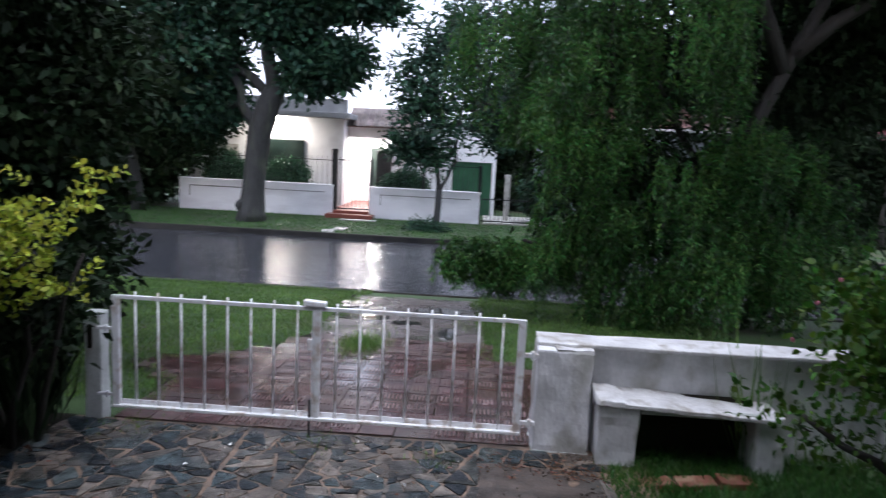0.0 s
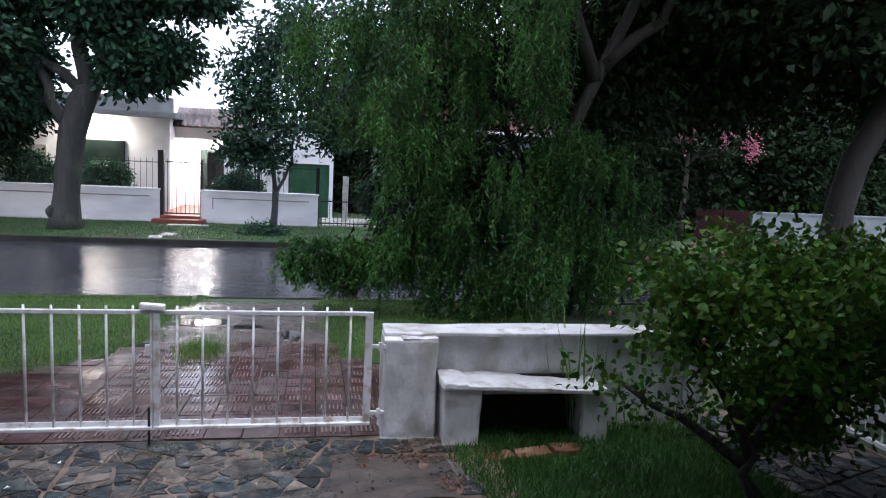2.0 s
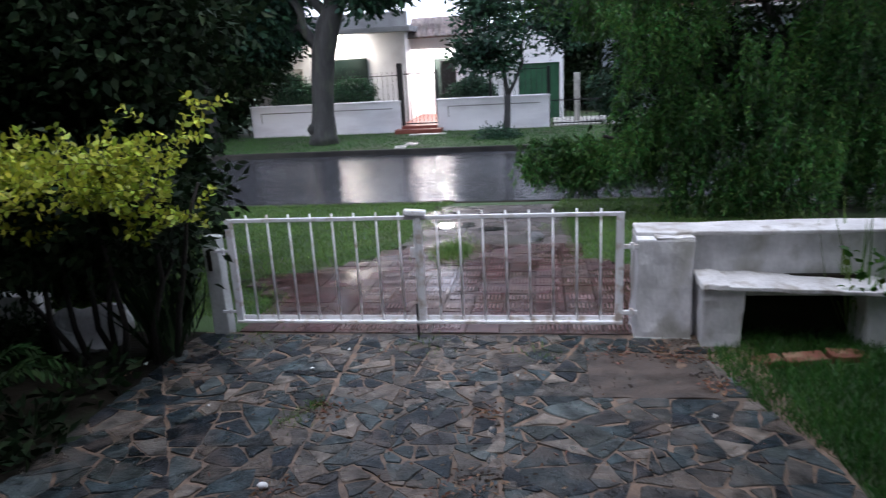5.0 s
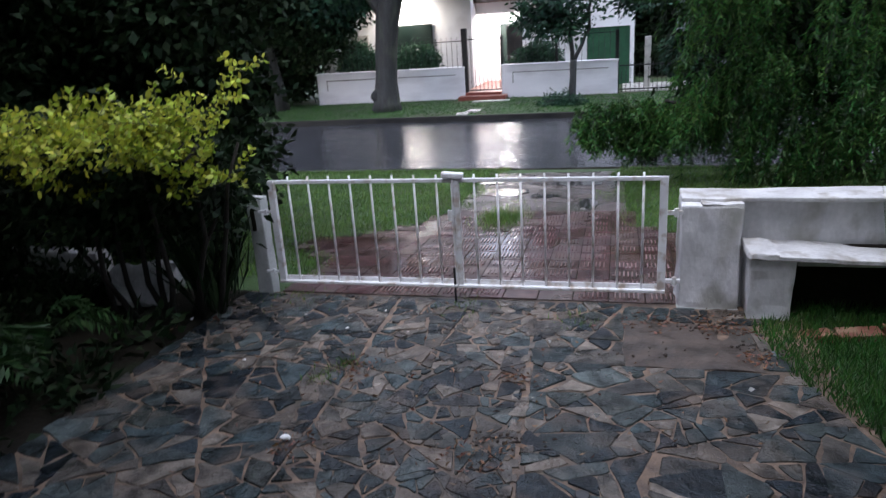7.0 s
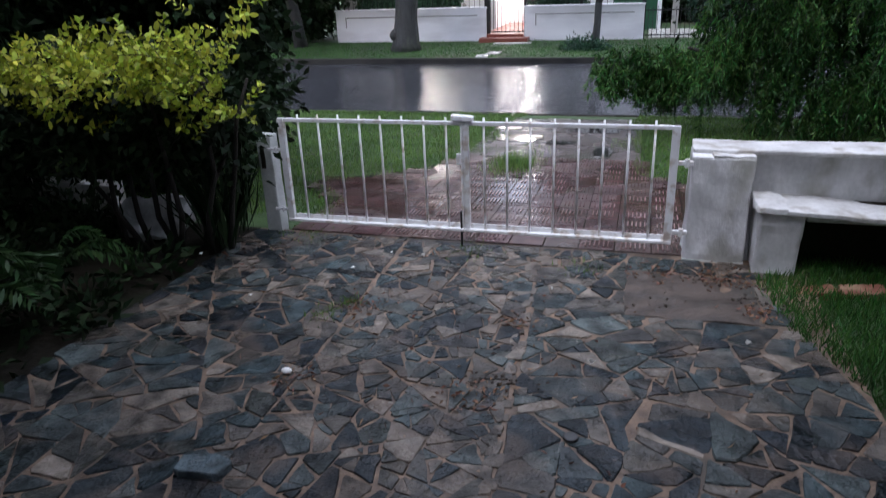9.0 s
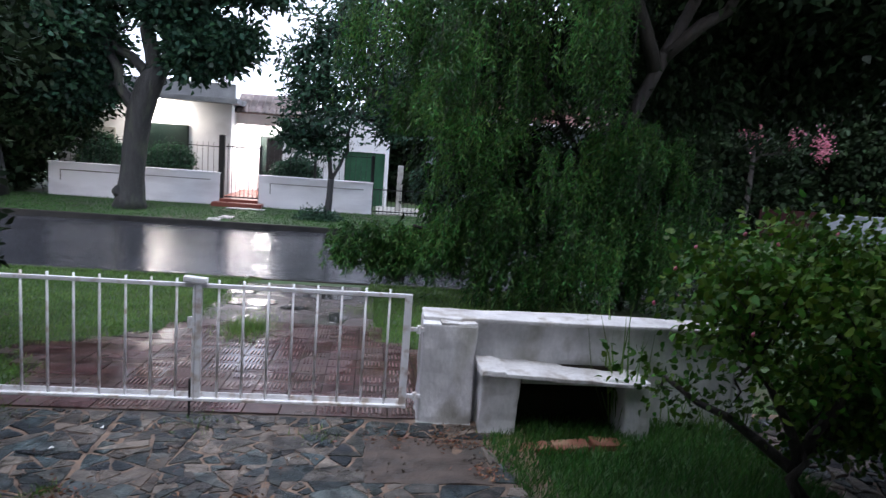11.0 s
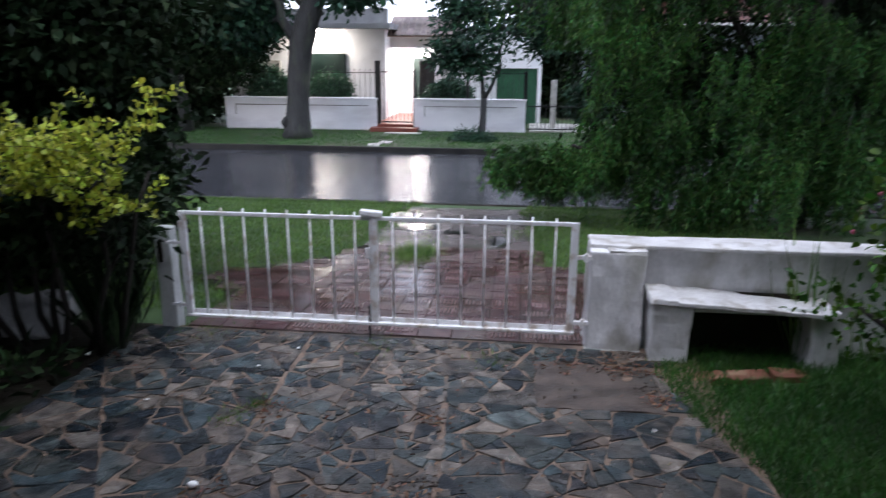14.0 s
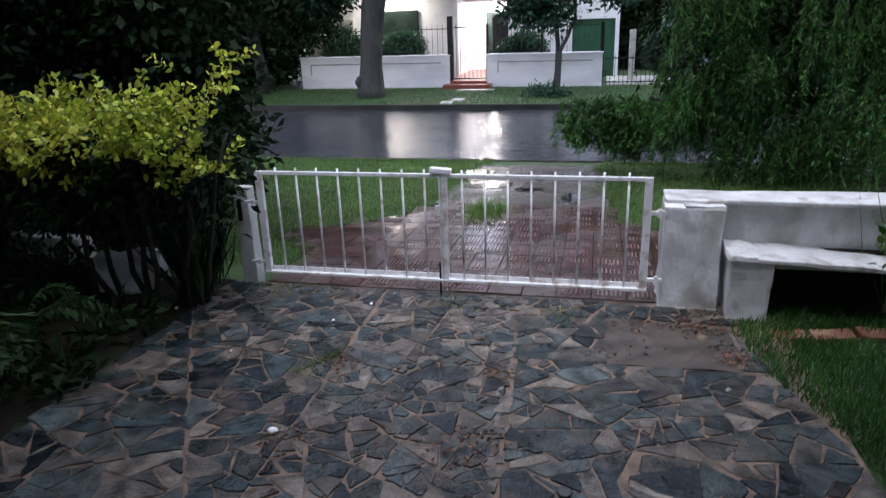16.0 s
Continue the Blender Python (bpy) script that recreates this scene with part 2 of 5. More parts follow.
# grey that dims the far walls: tree shade put into the colour
BLUE_GREY = material("dimmed_wall_grey", (0.12, 0.14, 0.155), (0.24, 0.27, 0.29), 2, 30, (0.6, 0.8), 0.3, 0.006, stain=(0.15, 0.17, 0.17))
WHITE_SHELL = material("white_pebble", (0.75, 0.75, 0.73), (0.9, 0.9, 0.88), 20, 120, (0.4, 0.6), 0.2, 0.002)
BLACK_HOLE = material("dark_iron_cover", (0.01, 0.01, 0.01), (0.03, 0.03, 0.03), 20, 100, (0.4, 0.6), 0.3, 0.003)
LAMP_GLASS = glow("lamp_glass", (1.0, 0.93, 0.8), 25)
AMBER = glow("amber_lamp", (1.0, 0.2, 0.03), 6)

# ---- building helpers ----


def thing(name, at, label, category, group="", kind=""):
    ob = new(name)
    ob.location = at
    ob.empty_display_size = 0.1
    return tagged(ob, label, category, group, kind)


def adopt(ob, parent):
    ob.parent = parent
    ob.matrix_parent_inverse = Matrix.Translation(parent.location if parent.parent is None else (0, 0, 0)).inverted()
    return ob


def mesh_of(name, bm, mat, smooth=False):
    me = bpy.data.meshes.new(name)
    bm.normal_update()
    bm.to_mesh(me)
    bm.free()
    me.materials.append(mat)
    if smooth:
        me.polygons.foreach_set("use_smooth", [True] * len(me.polygons))
    return me


def part(name, bm, mat, parent, label="", smooth=False):
    ob = new(name, mesh_of(name, bm, mat, smooth))
    adopt(ob, parent)
    return tagged(ob, label)


def setting(name, bm, mat, label, smooth=False):
    return tagged(new(name, mesh_of(name, bm, mat, smooth)), label, name.split("_")[0], kind="structure")


def block(x0, x1, y0, y1, z0, z1, bevel=0.0, rough=0.0, cuts=0, bm=None):
    """A box; rough shifts its points a little, cuts divides it first."""
    one = bmesh.new()
    bmesh.ops.create_cube(one, size=1)
    for v in one.verts:
        v.co = ((x0 + x1) / 2 + v.co.x * (x1 - x0), (y0 + y1) / 2 + v.co.y * (y1 - y0), (z0 + z1) / 2 + v.co.z * (z1 - z0))
    if bevel:
        bmesh.ops.bevel(one, geom=one.edges[:], offset=bevel, segments=2, affect="EDGES", profile=0.6)
    if cuts:
        bmesh.ops.subdivide_edges(one, edges=one.edges[:], cuts=cuts, use_grid_fill=True)
    if rough:
        for v in one.verts:
            v.co += rough * noise.noise_vector(v.co * 4.0) + rough * 0.5 * noise.noise_vector(v.co * 13.0)
    if bm is None:
        return one
    me = bpy.data.meshes.new("tmp")
    one.to_mesh(me)
    one.free()
    bm.from_mesh(me)
    bpy.data.meshes.remove(me)
    return bm


def tube(bm, pts, radii, seg=8):
    """A tapered tube along points, closed at its ends."""
    pts = [Vector(p) for p in pts]
    rings = []
    for i, p in enumerate(pts):
        d = (pts[min(i + 1, len(pts) - 1)] - pts[max(i - 1, 0)]).normalized()
        side = d.cross(Vector((0.3, 1, 0.2))).normalized()
        up = d.cross(side)
        rings.append([bm.verts.new(p + radii[i] * (math.cos(a) * side + math.sin(a) * up)) for a in (2 * math.pi * j / seg for j in range(seg))])
    for a, b in zip(rings, rings[1:]):
        for j in range(seg):
            bm.faces.new((a[j], a[(j + 1) % seg], b[(j + 1) % seg], b[j]))
    bm.faces.new(rings[0][::-1])
    bm.faces.new(rings[-1])
    return bm


def wander(a, b, n=5, amount=0.1, sag=0.0):
    """Points from a to b on a crooked line."""
    a, b = Vector(a), Vector(b)
    out = []
    for i in range(n + 1):
        f = i / n
        p = a.lerp(b, f)
        if 0 < i < n:
            p += Vector((random.uniform(-1, 1), random.uniform(-1, 1), random.uniform(-1, 1))) * amount
        p.z -= sag * 4 * f * (1 - f)
        out.append(p)
    return out


def leaf_mesh(name, base, way, length, width, mat, fold=0.25, six=False):
    """Many leaves as one mesh: base points (n,3), directions (n,3), lengths (n), widths (n); each is a folded four-point blade."""
    n = len(base)
    way = way / np.linalg.norm(way, axis=1, keepdims=True)
    side = np.cross(way, np.random.normal(size=(n, 3)))
    side /= np.linalg.norm(side, axis=1, keepdims=True)
    nor = np.cross(side, way)
    length, width = np.asarray(length)[:, None], np.asarray(width)[:, None]
    mid = base + way * length * 0.45 + nor * width * fold
    if six:
        low, high = base + way * length * 0.25, base + way * length * 0.65 - nor * length * 0.04
        lift = nor * width * fold
        v = np.stack([base, low + side * width * 0.42 + lift, high + side * width * 0.42 + lift, base + way * length - nor * length * 0.12,
                      high - side * width * 0.42 + lift, low - side * width * 0.42 + lift], 1).reshape(-1, 3)
    else:
        v = np.stack([base, mid + side * width * 0.5, base + way * length - nor * length * 0.12, mid - side * width * 0.5], 1).reshape(-1, 3)
    k = 6 if six else 4
    me = bpy.data.meshes.new(name)
    me.vertices.add(k * n)
    me.vertices.foreach_set("co", v.astype(np.float32).ravel())
    me.loops.add(k * n)
    me.loops.foreach_set("vertex_index", np.arange(k * n, dtype=np.int32))
    me.polygons.add(n)
    me.polygons.foreach_set("loop_start", np.arange(0, k * n, k, dtype=np.int32))
    me.update(calc_edges=True)
    me.materials.append(mat)
    return me


def clump_leaves(name, centres, spread, per, length, width, mat, parent, droop=0.3, flat=0.7, label=""):
    """Leaves gathered in clumps round the given centres."""
    c = np.repeat(np.asarray(centres, float), per, axis=0)
    n = len(c)
    off = np.random.normal(size=(n, 3)) * spread * np.array([1, 1, flat])
    way = off / (np.linalg.norm(off, axis=1, keepdims=True) + 1e-6) + np.random.normal(size=(n, 3)) * 0.6 + np.array([0, 0, -droop])
    ob = new(name, leaf_mesh(name, c + off, way, length * np.random.uniform(0.6, 1.25, n), width * np.random.uniform(0.7, 1.2, n), mat, six=mat in (GOLD_LEAF, HIBISCUS_LEAF, STREET_LEAF)))
    adopt(ob, parent)
    return tagged(ob, label, kind="stuff")


def shell_points(n, centre, radii, inner=0.55, low=-1.0):
    """Points in the outer part of an ellipsoid."""
    out = []
    while len(out) < n:
        p = np.random.normal(size=3)
        p /= np.linalg.norm(p)
        if p[2] < low:
            continue
        r = inner + (1 - inner) * np.random.uniform() ** 0.6
        out.append(np.array(centre) + p * r * np.array(radii))
    return np.array(out)


def slope(y):
    """Height of the land along the way from the garden to the street."""
    if y < 4.05:
        return 0.07 + 0.03 * (4 - y)
    if y < 9.75:
        return 0.068 - 0.29 * (y - 4.05) / 5.7
    if y < 15.55:
        return -0.3
    return -0.18


# ---- land ----
bm = bmesh.new()
profile = [(-300, 0.17), (-6, 0.32), (0, 0.15), (2, 0.095), (4, 0.035), (6.5, -0.09), (9.72, -0.26), (9.74, -0.42), (15.55, -0.42), (15.57, -0.205), (20, -0.205), (60, -0.2), (1500, -0.2)]
xs = [-1200, -60, -20, -8, -4, -2, 0, 2, 4, 8, 20, 60, 1200]
grid = [[bm.verts.new((x, y, z + (0.012 * noise.noise(Vector((x, y, 0))) if abs(x) < 30 else 0))) for x in xs] for y, z in profile]
for r0, r1 in zip(grid, grid[1:]):
    for i in range(len(xs) - 1):
        bm.faces.new((r0[i], r0[i + 1], r1[i + 1], r1[i]))
setting("ground", bm, TURF, "dark wet turf and soil ground")
setting("road", block(-150, 150, 9.76, 15.5, -0.5, -0.3), ASPHALT, "dark wet asphalt street with shiny puddles")
setting("kerb_far", block(-150, 150, 15.5, 15.6, -0.5, -0.175, 0.02), KERB, "dark weathered concrete kerb")
setting("kerb_near_west", block(-150, -1.15, 9.62, 9.76, -0.5, -0.225, 0.02), KERB, "dark weathered concrete kerb")
setting("kerb_near_east", block(0.75, 150, 9.62, 9.76, -0.5, -0.225, 0.02), KERB, "dark weathered concrete kerb")
# garden bed under the shrubs beside the drive
bm = bmesh.new()
bed = [(-9, 0.3), (-2.0, 0.3), (-1.95, 1.9), (-1.85, 2.6), (-1.9, 3.1), (-1.95, 3.7), (-1.95, 4.1), (-9, 4.1)]
bm.faces.new([bm.verts.new((x, y, slope(y) - 0.012)) for x, y in bed])
setting("garden_bed", bm, SOIL, "dark bare soil under garden shrubs")

# ---- front boundary ----


def gate_leaf(x0, x1, meeting, label):
    g = thing("driveway_gate", (x0, 4.0, 0.17), label, "gate", "gate leaves")
    top, low = 0.862, 0.178
    part("top_rail", block(x0, x1, 3.99, 4.012, top - 0.012, top + 0.012, 0.003), GATE_PAINT, g)
    part("bottom_rail", block(x0, x1, 3.975, 4.012, low - 0.01, low + 0.008, 0.003), GATE_PAINT, g)
    part("bottom_flange", block(x0, x1, 4.004, 4.012, low + 0.008, low + 0.038, 0.002), GATE_PAINT, g)
    wl_, wr_ = (0.045, 0.014) if not meeting else (0.034, 0.045)
    part("stile", block(x0, x0 + wl_, 3.982, 4.016, low, top + 0.012, 0.004), GATE_PAINT, g)
    part("stile", block(x1 - wr_, x1, 3.982, 4.016, low, top + 0.012, 0.004), GATE_PAINT, g)
    first = None
    n = 8
    for i in range(n):
        x = x0 + (x1 - x0) * (i + 1) / (n + 0.75) if not meeting else x0 + (x1 - x0) * (i + 0.9) / (n + 0.85)
        if first is None:
            first = mesh_of("bar", tube(bmesh.new(), [(0, 0, low), (0, 0, 0.6), (0, 0, 0.898)], [0.0078, 0.0078, 0.007], 8), GATE_PAINT, True)
        b = new("bar", first)
        b.matrix_basis = pose(x, 4.0 + random.uniform(-0.003, 0.003), 0, 0, 0, 0) @ Matrix.Shear("XZ", 4, (random.uniform(-0.006, 0.006), 0))
        b.parent = g
        b.matrix_parent_inverse = Matrix.Translation(g.location).inverted()
    return g


west_leaf = gate_leaf(-1.655, -0.408, False, "white painted metal bar gate leaf, closed")
east_leaf = gate_leaf(-0.405, 0.85, True, "white painted metal bar gate leaf, closed")
for z in (0.66, 0.24):
    part("hinge", tube(block(0.845, 0.935, 3.99, 4.012, z - 0.013, z + 0.013, 0.004), [(0.9, 4.0, z - 0.024), (0.9, 4.0, z + 0.024)], [0.014, 0.014], 10), GATE_PAINT, east_leaf)
    part("hinge", tube(block(-1.76, -1.65, 4.0, 4.014, z - 0.009, z + 0.009, 0.003), [(-1.7, 4.005, z - 0.018), (-1.7, 4.005, z + 0.018)], [0.01, 0.01], 10), GATE_PAINT, west_leaf)
bm = block(-0.068, 0.068, -0.028, 0.028, -0.017, 0.02, 0.01)
bmesh.ops.transform(bm, matrix=pose(-0.41, 4.0, 0.892, 0, 5, 3), verts=bm.verts[:])
part("latch_cover", bm, GATE_PAINT, east_leaf, "white metal sleeve over the meeting rails")
part("drop_bolt", tube(bmesh.new(), [(-0.43, 3.99, 0.04), (-0.43, 3.99, 0.3)], [0.008, 0.008], 6), IRON, west_leaf)
part("latch_plate", block(-0.447, -0.418, 3.972, 3.984, 0.61, 0.68, 0.004), GATE_PAINT, west_leaf)

pillar = thing("gate_pillar", (1.09, 4.15, 0.06), "white rendered masonry gate pillar with chipped top", "pillar")
part("shaft", block(0.928, 1.258, 4.0, 4.3, 0.02, 0.7, 0.014, 0.012, 8), WHITEWASH, pillar)
part("foot", block(0.922, 1.264, 3.994, 4.28, 0.02, 0.075, 0.012, 0.008, 5), MOSS_PAINT, pillar)
part("cap_render", block(1.03, 1.25, 4.004, 4.085, 0.694, 0.712, 0.004, 0.02, 9), COPING, pillar)
front = thing("front_wall", (2.1, 4.2, 0.04), "low white rendered garden wall with stained coping", "wall")
part("wall_body", block(1.2, 3.02, 4.15, 4.3, 0.0, 0.694, 0.01, 0.006, 5), WHITEWASH, front)
part("coping", block(0.932, 3.05, 4.07, 4.33, 0.7, 0.727, 0.008, 0.009, 10), COPING, front)
side = thing("side_wall", (6.5, 4.2, 0.04), "low white rendered garden wall beside the footgate", "wall")
part("wall_body", block(4.12, 11, 4.15, 4.3, 0.0, 0.73, 0.01, 0.006, 4), WHITEWASH, side)
part("coping", block(4.1, 11, 4.11, 4.33, 0.728, 0.765, 0.012), COPING, side)
westw = thing("side_wall", (-5, 4.2, 0.04), "low mossy white garden wall behind shrubs", "wall")
part("wall_body", block(-9, -3.25, 4.15, 4.3, -0.05, 0.3, 0.01, 0.012, 6), WHITEWASH, westw)
lp = thing("gate_post", (-1.8, 4.05, 0.05), "cracked white concrete gate post with flaking paint", "post")
bm = block(-0.05, 0.055, -0.04, 0.07, -0.05, 0.69, 0.01, 0.012, 6)
bmesh.ops.transform(bm, matrix=pose(-1.8, 4.06, 0.055, 0, 0.3, 4), verts=bm.verts[:])
part("shaft", bm, MOSS_PAINT, lp)
part("crack_patch", block(-1.822, -1.795, 4.004, 4.018, 0.52, 0.66, 0.004, 0.008, 3), SOIL, lp, "dark crack where the render fell off")
stub = thing("wall_stub", (-2.66, 3.85, 0.08), "mossy white lump of broken wall under shrubs", "rubble")
bm = block(-0.2, 0.2, -0.1, 0.1, -0.06, 0.24, 0.05, 0.06, 6)
bmesh.ops.transform(bm, matrix=pose(-2.62, 3.8, 0.08, -28, 8, 18), verts=bm.verts[:])
part("lump", bm, WHITEWASH, stub)
# masonry bench against the wall
bench = thing("garden_bench", (1.85, 3.98, 0.06), "white rendered masonry bench with chipped edges", "bench")
bm = block(1.32, 2.31, 3.84, 4.16, 0.437, 0.464, 0.006, 0.012, 10)
bmesh.ops.rotate(bm, cent=(1.32, 4, 0.48), matrix=Matrix.Rotation(radians(2.6), 3, "Y"), verts=bm.verts[:])
part("seat_slab", bm, COPING, bench)
part("leg", block(1.292, 1.52, 3.86, 4.15, 0.02, 0.445, 0.02, 0.016, 6), WHITEWASH, bench)
part("leg", block(2.19, 2.36, 3.88, 4.15, 0.02, 0.42, 0.02, 0.018, 6), WHITEWASH, bench)
bm = block(1.278, 1.43, 3.83, 4.1, 0.44, 0.478, 0.008, 0.026, 8)
part("corner_render", bm, COPING, bench, "crumbling white render on the corner")
part("seat_beam", block(1.53, 2.2, 3.87, 3.91, 0.392, 0.428, 0.004, 0.003, 3), MOSS_PAINT, bench)
# dark sheet before the wall: shade of the cavity put into colour
part("niche_back", block(1.52, 2.21, 4.1, 4.142, 0.0, 0.44, 0.004, 0.004, 3), SOIL, bench, "black sheet for the shade in the bench cavity")
# footgate, standing open
fg = thing("footgate", (4.05, 4.1, 0.1), "small white metal footgate standing open", "gate")
part("gate_post", block(4.0, 4.1, 4.1, 4.2, 0.02, 0.8, 0.01, 0.004, 2), WHITEWASH, fg)
part("bottom_rail", block(3.98, 4.01, 3.3, 4.1, 0.16, 0.19, 0.004), GATE_PAINT, fg)
part("top_rail", block(3.98, 4.01, 3.3, 4.1, 0.85, 0.88, 0.004), GATE_PAINT, fg)
part("stile", block(3.975, 4.015, 3.3, 3.345, 0.16, 0.88, 0.004), GATE_PAINT, fg)
for i in range(5):
    y = 3.45 + i * 0.13
    part("bar", tube(bmesh.new(), [(3.995, y, 0.17), (3.995, y, 0.92)], [0.008, 0.008], 6), GATE_PAINT, fg)
tagged(new("gate_post", mesh_of("gate_post", block(3.04, 3.17, 4.12, 4.28, 0.02, 0.8, 0.012, 0.008, 4), WHITEWASH)), "white rendered gate post at the wall end", "post")

# ---- house across the street ----
house = thing("white_house", (-4, 24, -0.2), "white rendered bungalow with lit porch and parapet", "house")
GY = -0.19
part("wall", block(-8.6, -3.72, 21.2, 27, GY, 2.62), HOUSE_WALL, house)
part("wall", block(-2.3, -0.36, 22.0, 27, GY, 2.5), HOUSE_WALL, house)
part("wall", block(-3.74, -2.28, 22.05, 22.25, 2.1, 2.66), HOUSE_WALL, house, "white lintel wall over the porch")
part("wall", block(-3.74, -2.28, 23.4, 23.5, GY, 2.5), HOUSE_WALL, house)
part("porch_ceiling", block(-3.72, -2.3, 22.25, 23.4, 2.16, 2.22), HOUSE_WALL, house)
part("porch_floor", block(-3.72, -2.3, 20.3, 23.4, GY, -0.02), STEP_RED, house)
part("wall", block(0.9, 1.02, 22.0, 27, GY, 2.5), HOUSE_WALL, house)
part("lintel", block(-0.36, 0.9, 22.0, 22.2, 1.5, 2.5), HOUSE_WALL, house)
part("eave_slab", block(-8.8, -3.45, 20.6, 22.2, 2.62, 2.78, 0.01), GREY_PAINT, house, "grey concrete eave slab")
part("parapet", block(-8.6, -3.6, 21.0, 21.2, 2.78, 3.2, 0.01), GREY_PAINT, house)
part("roof_deck", block(-8.6, 1.02, 22.2, 27, 2.5, 2.7), GREY_PAINT, house)
# small pitched tile roof over the porch, tile by tile
tile_bm = bmesh.new()
prof = [(math.cos(a) * 0.1, math.sin(a) * 0.07) for a in (math.pi * i / 6 for i in range(7))]
r0 = [tile_bm.verts.new((x, 0, z)) for x, z in prof]
r1 = [tile_bm.verts.new((x * 0.85, 0.4, z * 0.85 + 0.012)) for x, z in prof]
for i in range(6):
    tile_bm.faces.new((r0[i], r0[i + 1], r1[i + 1], r1[i]))
bmesh.ops.solidify(tile_bm, geom=tile_bm.faces[:], thickness=0.014)
tile_me = mesh_of("roof_tile", tile_bm, ROOF_TILE, True)
part("porch_roof", block(-3.75, -1.5, 0, 1.25, -0.03, 0.0), ROOF_TILE, house)
porch_roof = bpy.data.objects["porch_roof"]
porch_roof.matrix_basis = pose(0, 21.65, 2.44, 30, 0, 0)
for col in range(11):
    for row in range(3):
        t = new("roof_tile", tile_me)
        t.parent = porch_roof
        t.matrix_basis = pose(-3.65 + col * 0.205, -0.04 + row * 0.36, 0.0, 2)
# front door inside the porch
door = part("front_door", block(-3.2, -2.5, 23.33, 23.39, -0.02, 1.78, 0.01), DARK_GREEN, house, "dark green front door with glazed panel")
part("door_pane", block(-2.98, -2.72, 23.3, 23.325, 1.0, 1.55, 0.01), GREY_PAINT, house)
part("door_side_panel", block(-2.84, -2.3, 22.3, 22.36, -0.02, 1.72, 0.01), IRON, house, "dark green open door leaf")
part("window_shutter", block(-6.3, -4.93, 21.14, 21.198, 0.5, 1.92, 0.01), DARK_GREEN, house, "dark green closed roller shutter")
for i in range(18):
    part("shutter_slat", block(-6.27, -4.96, 21.12, 21.142, 0.53 + i * 0.077, 0.59 + i * 0.077), DARK_GREEN, house)
part("window_frame", block(-7.6, -7.0, 21.15, 21.198, 0.75, 1.7, 0.01), PALE_SLAB, house)
part("garage_door", block(-0.36, 0.9, 22.06, 22.1, GY, 1.5, 0.01), GREEN_PAINT, house, "green sheet metal garage door")
for i in range(7):
    part("door_rib", block(-0.3 + i * 0.18, -0.27 + i * 0.18, 22.04, 22.06, GY, 1.48), GREEN_PAINT, house)
part("lamp_fitting", block(-3.05, -2.85, 22.4, 22.6, 2.125, 2.16, 0.01), LAMP_GLASS, house, "glowing porch ceiling lamp")
part("lamp_fitting", block(-5.9, -5.6, 20.72, 20.8, 2.53, 2.62, 0.01), LAMP_GLASS, house, "glowing lamp under the eave")

fence = thing("street_fence", (-3.5, 19.5, -0.2), "low white street wall with black iron railings", "fence")
for x0, x1 in ((-8.1, -3.62), (-2.57, 0.56)):
    part("low_wall", block(x0, x1, 19.4, 19.6, -0.25, 0.66, 0.012), FENCE_WALL, fence)
    # grey moulding strips: shadow of the panel recess put into the colour
    part("panel_moulding", block(x0 + 0.3, x1 - 0.25, 19.385, 19.4, 0.47, 0.5, 0.004), GREY_PAINT, fence)
    part("panel_moulding", block(x0 + 0.3, x0 + 0.33, 19.385, 19.4, 0.2, 0.47, 0.004), GREY_PAINT, fence)
    part("wall_cap", block(x0 - 0.02, x1 + 0.02, 19.37, 19.63, 0.655, 0.7, 0.01), FENCE_WALL, fence)
    n = int((x1 - x0) / 0.15)
    part("railing_rail", block(x0, x1, 19.49, 19.51, 1.38, 1.4), IRON, fence)
    for i in range(n):
        x = x0 + 0.08 + i * 0.15
        part("railing_bar", tube(bmesh.new(), [(x, 19.5, 0.68), (x, 19.5, 1.5)], [0.008, 0.006], 5), IRON, fence)
for x, w, z in ((-3.6, 0.075, 1.72), (-1.06, 0.04, 1.62), (0.54, 0.05, 1.45), (-2.56, 0.035, 1.5)):
    part("iron_post", block(x - w, x + w, 19.5 - w, 19.5 + w, -0.2, z, 0.006), IRON, fence)
eg = thing("entrance_gate", (-3.1, 19.5, -0.05), "narrow black iron entrance gate above red steps", "gate")
part("bottom_rail", block(-3.5, -2.6, 19.49, 19.52, 0.02, 0.05), IRON, eg)
part("top_rail", block(-3.5, -2.6, 19.49, 19.52, 1.4, 1.43), IRON, eg)
for i in range(8):
    x = -3.44 + i * 0.115
    part("bar", tube(bmesh.new(), [(x, 19.505, 0.0), (x, 19.505, 1.5)], [0.009, 0.007], 5), IRON, eg)
steps = thing("entrance_steps", (-3.1, 19.3, -0.2), "two red tiled steps to the entrance", "steps")
part("step", block(-3.75, -2.42, 19.0, 19.7, -0.25, -0.09, 0.012), STEP_RED, steps)
part("step", block(-3.6, -2.58, 19.3, 20.3, -0.1, -0.01, 0.012), STEP_RED, steps)
for i, (x, y, w, d, a) in enumerate(((-2.98, 15.95, 0.28, 0.42, 10), (-2.82, 16.5, 0.3, 0.42, -4), (-2.75, 18.6, 1.0, 0.22, 2))):
    bm = block(-w / 2, w / 2, -d / 2, d / 2, -0.03, 0.02, 0.01)
    s_ob = tagged(new("stepping_slab", mesh_of("stepping_slab", bm, PALE_SLAB)), "pale wet paving slab set in verge grass", "slab", "verge slabs")
    s_ob.matrix_basis = pose(x, y, -0.19, 0, 0, a)
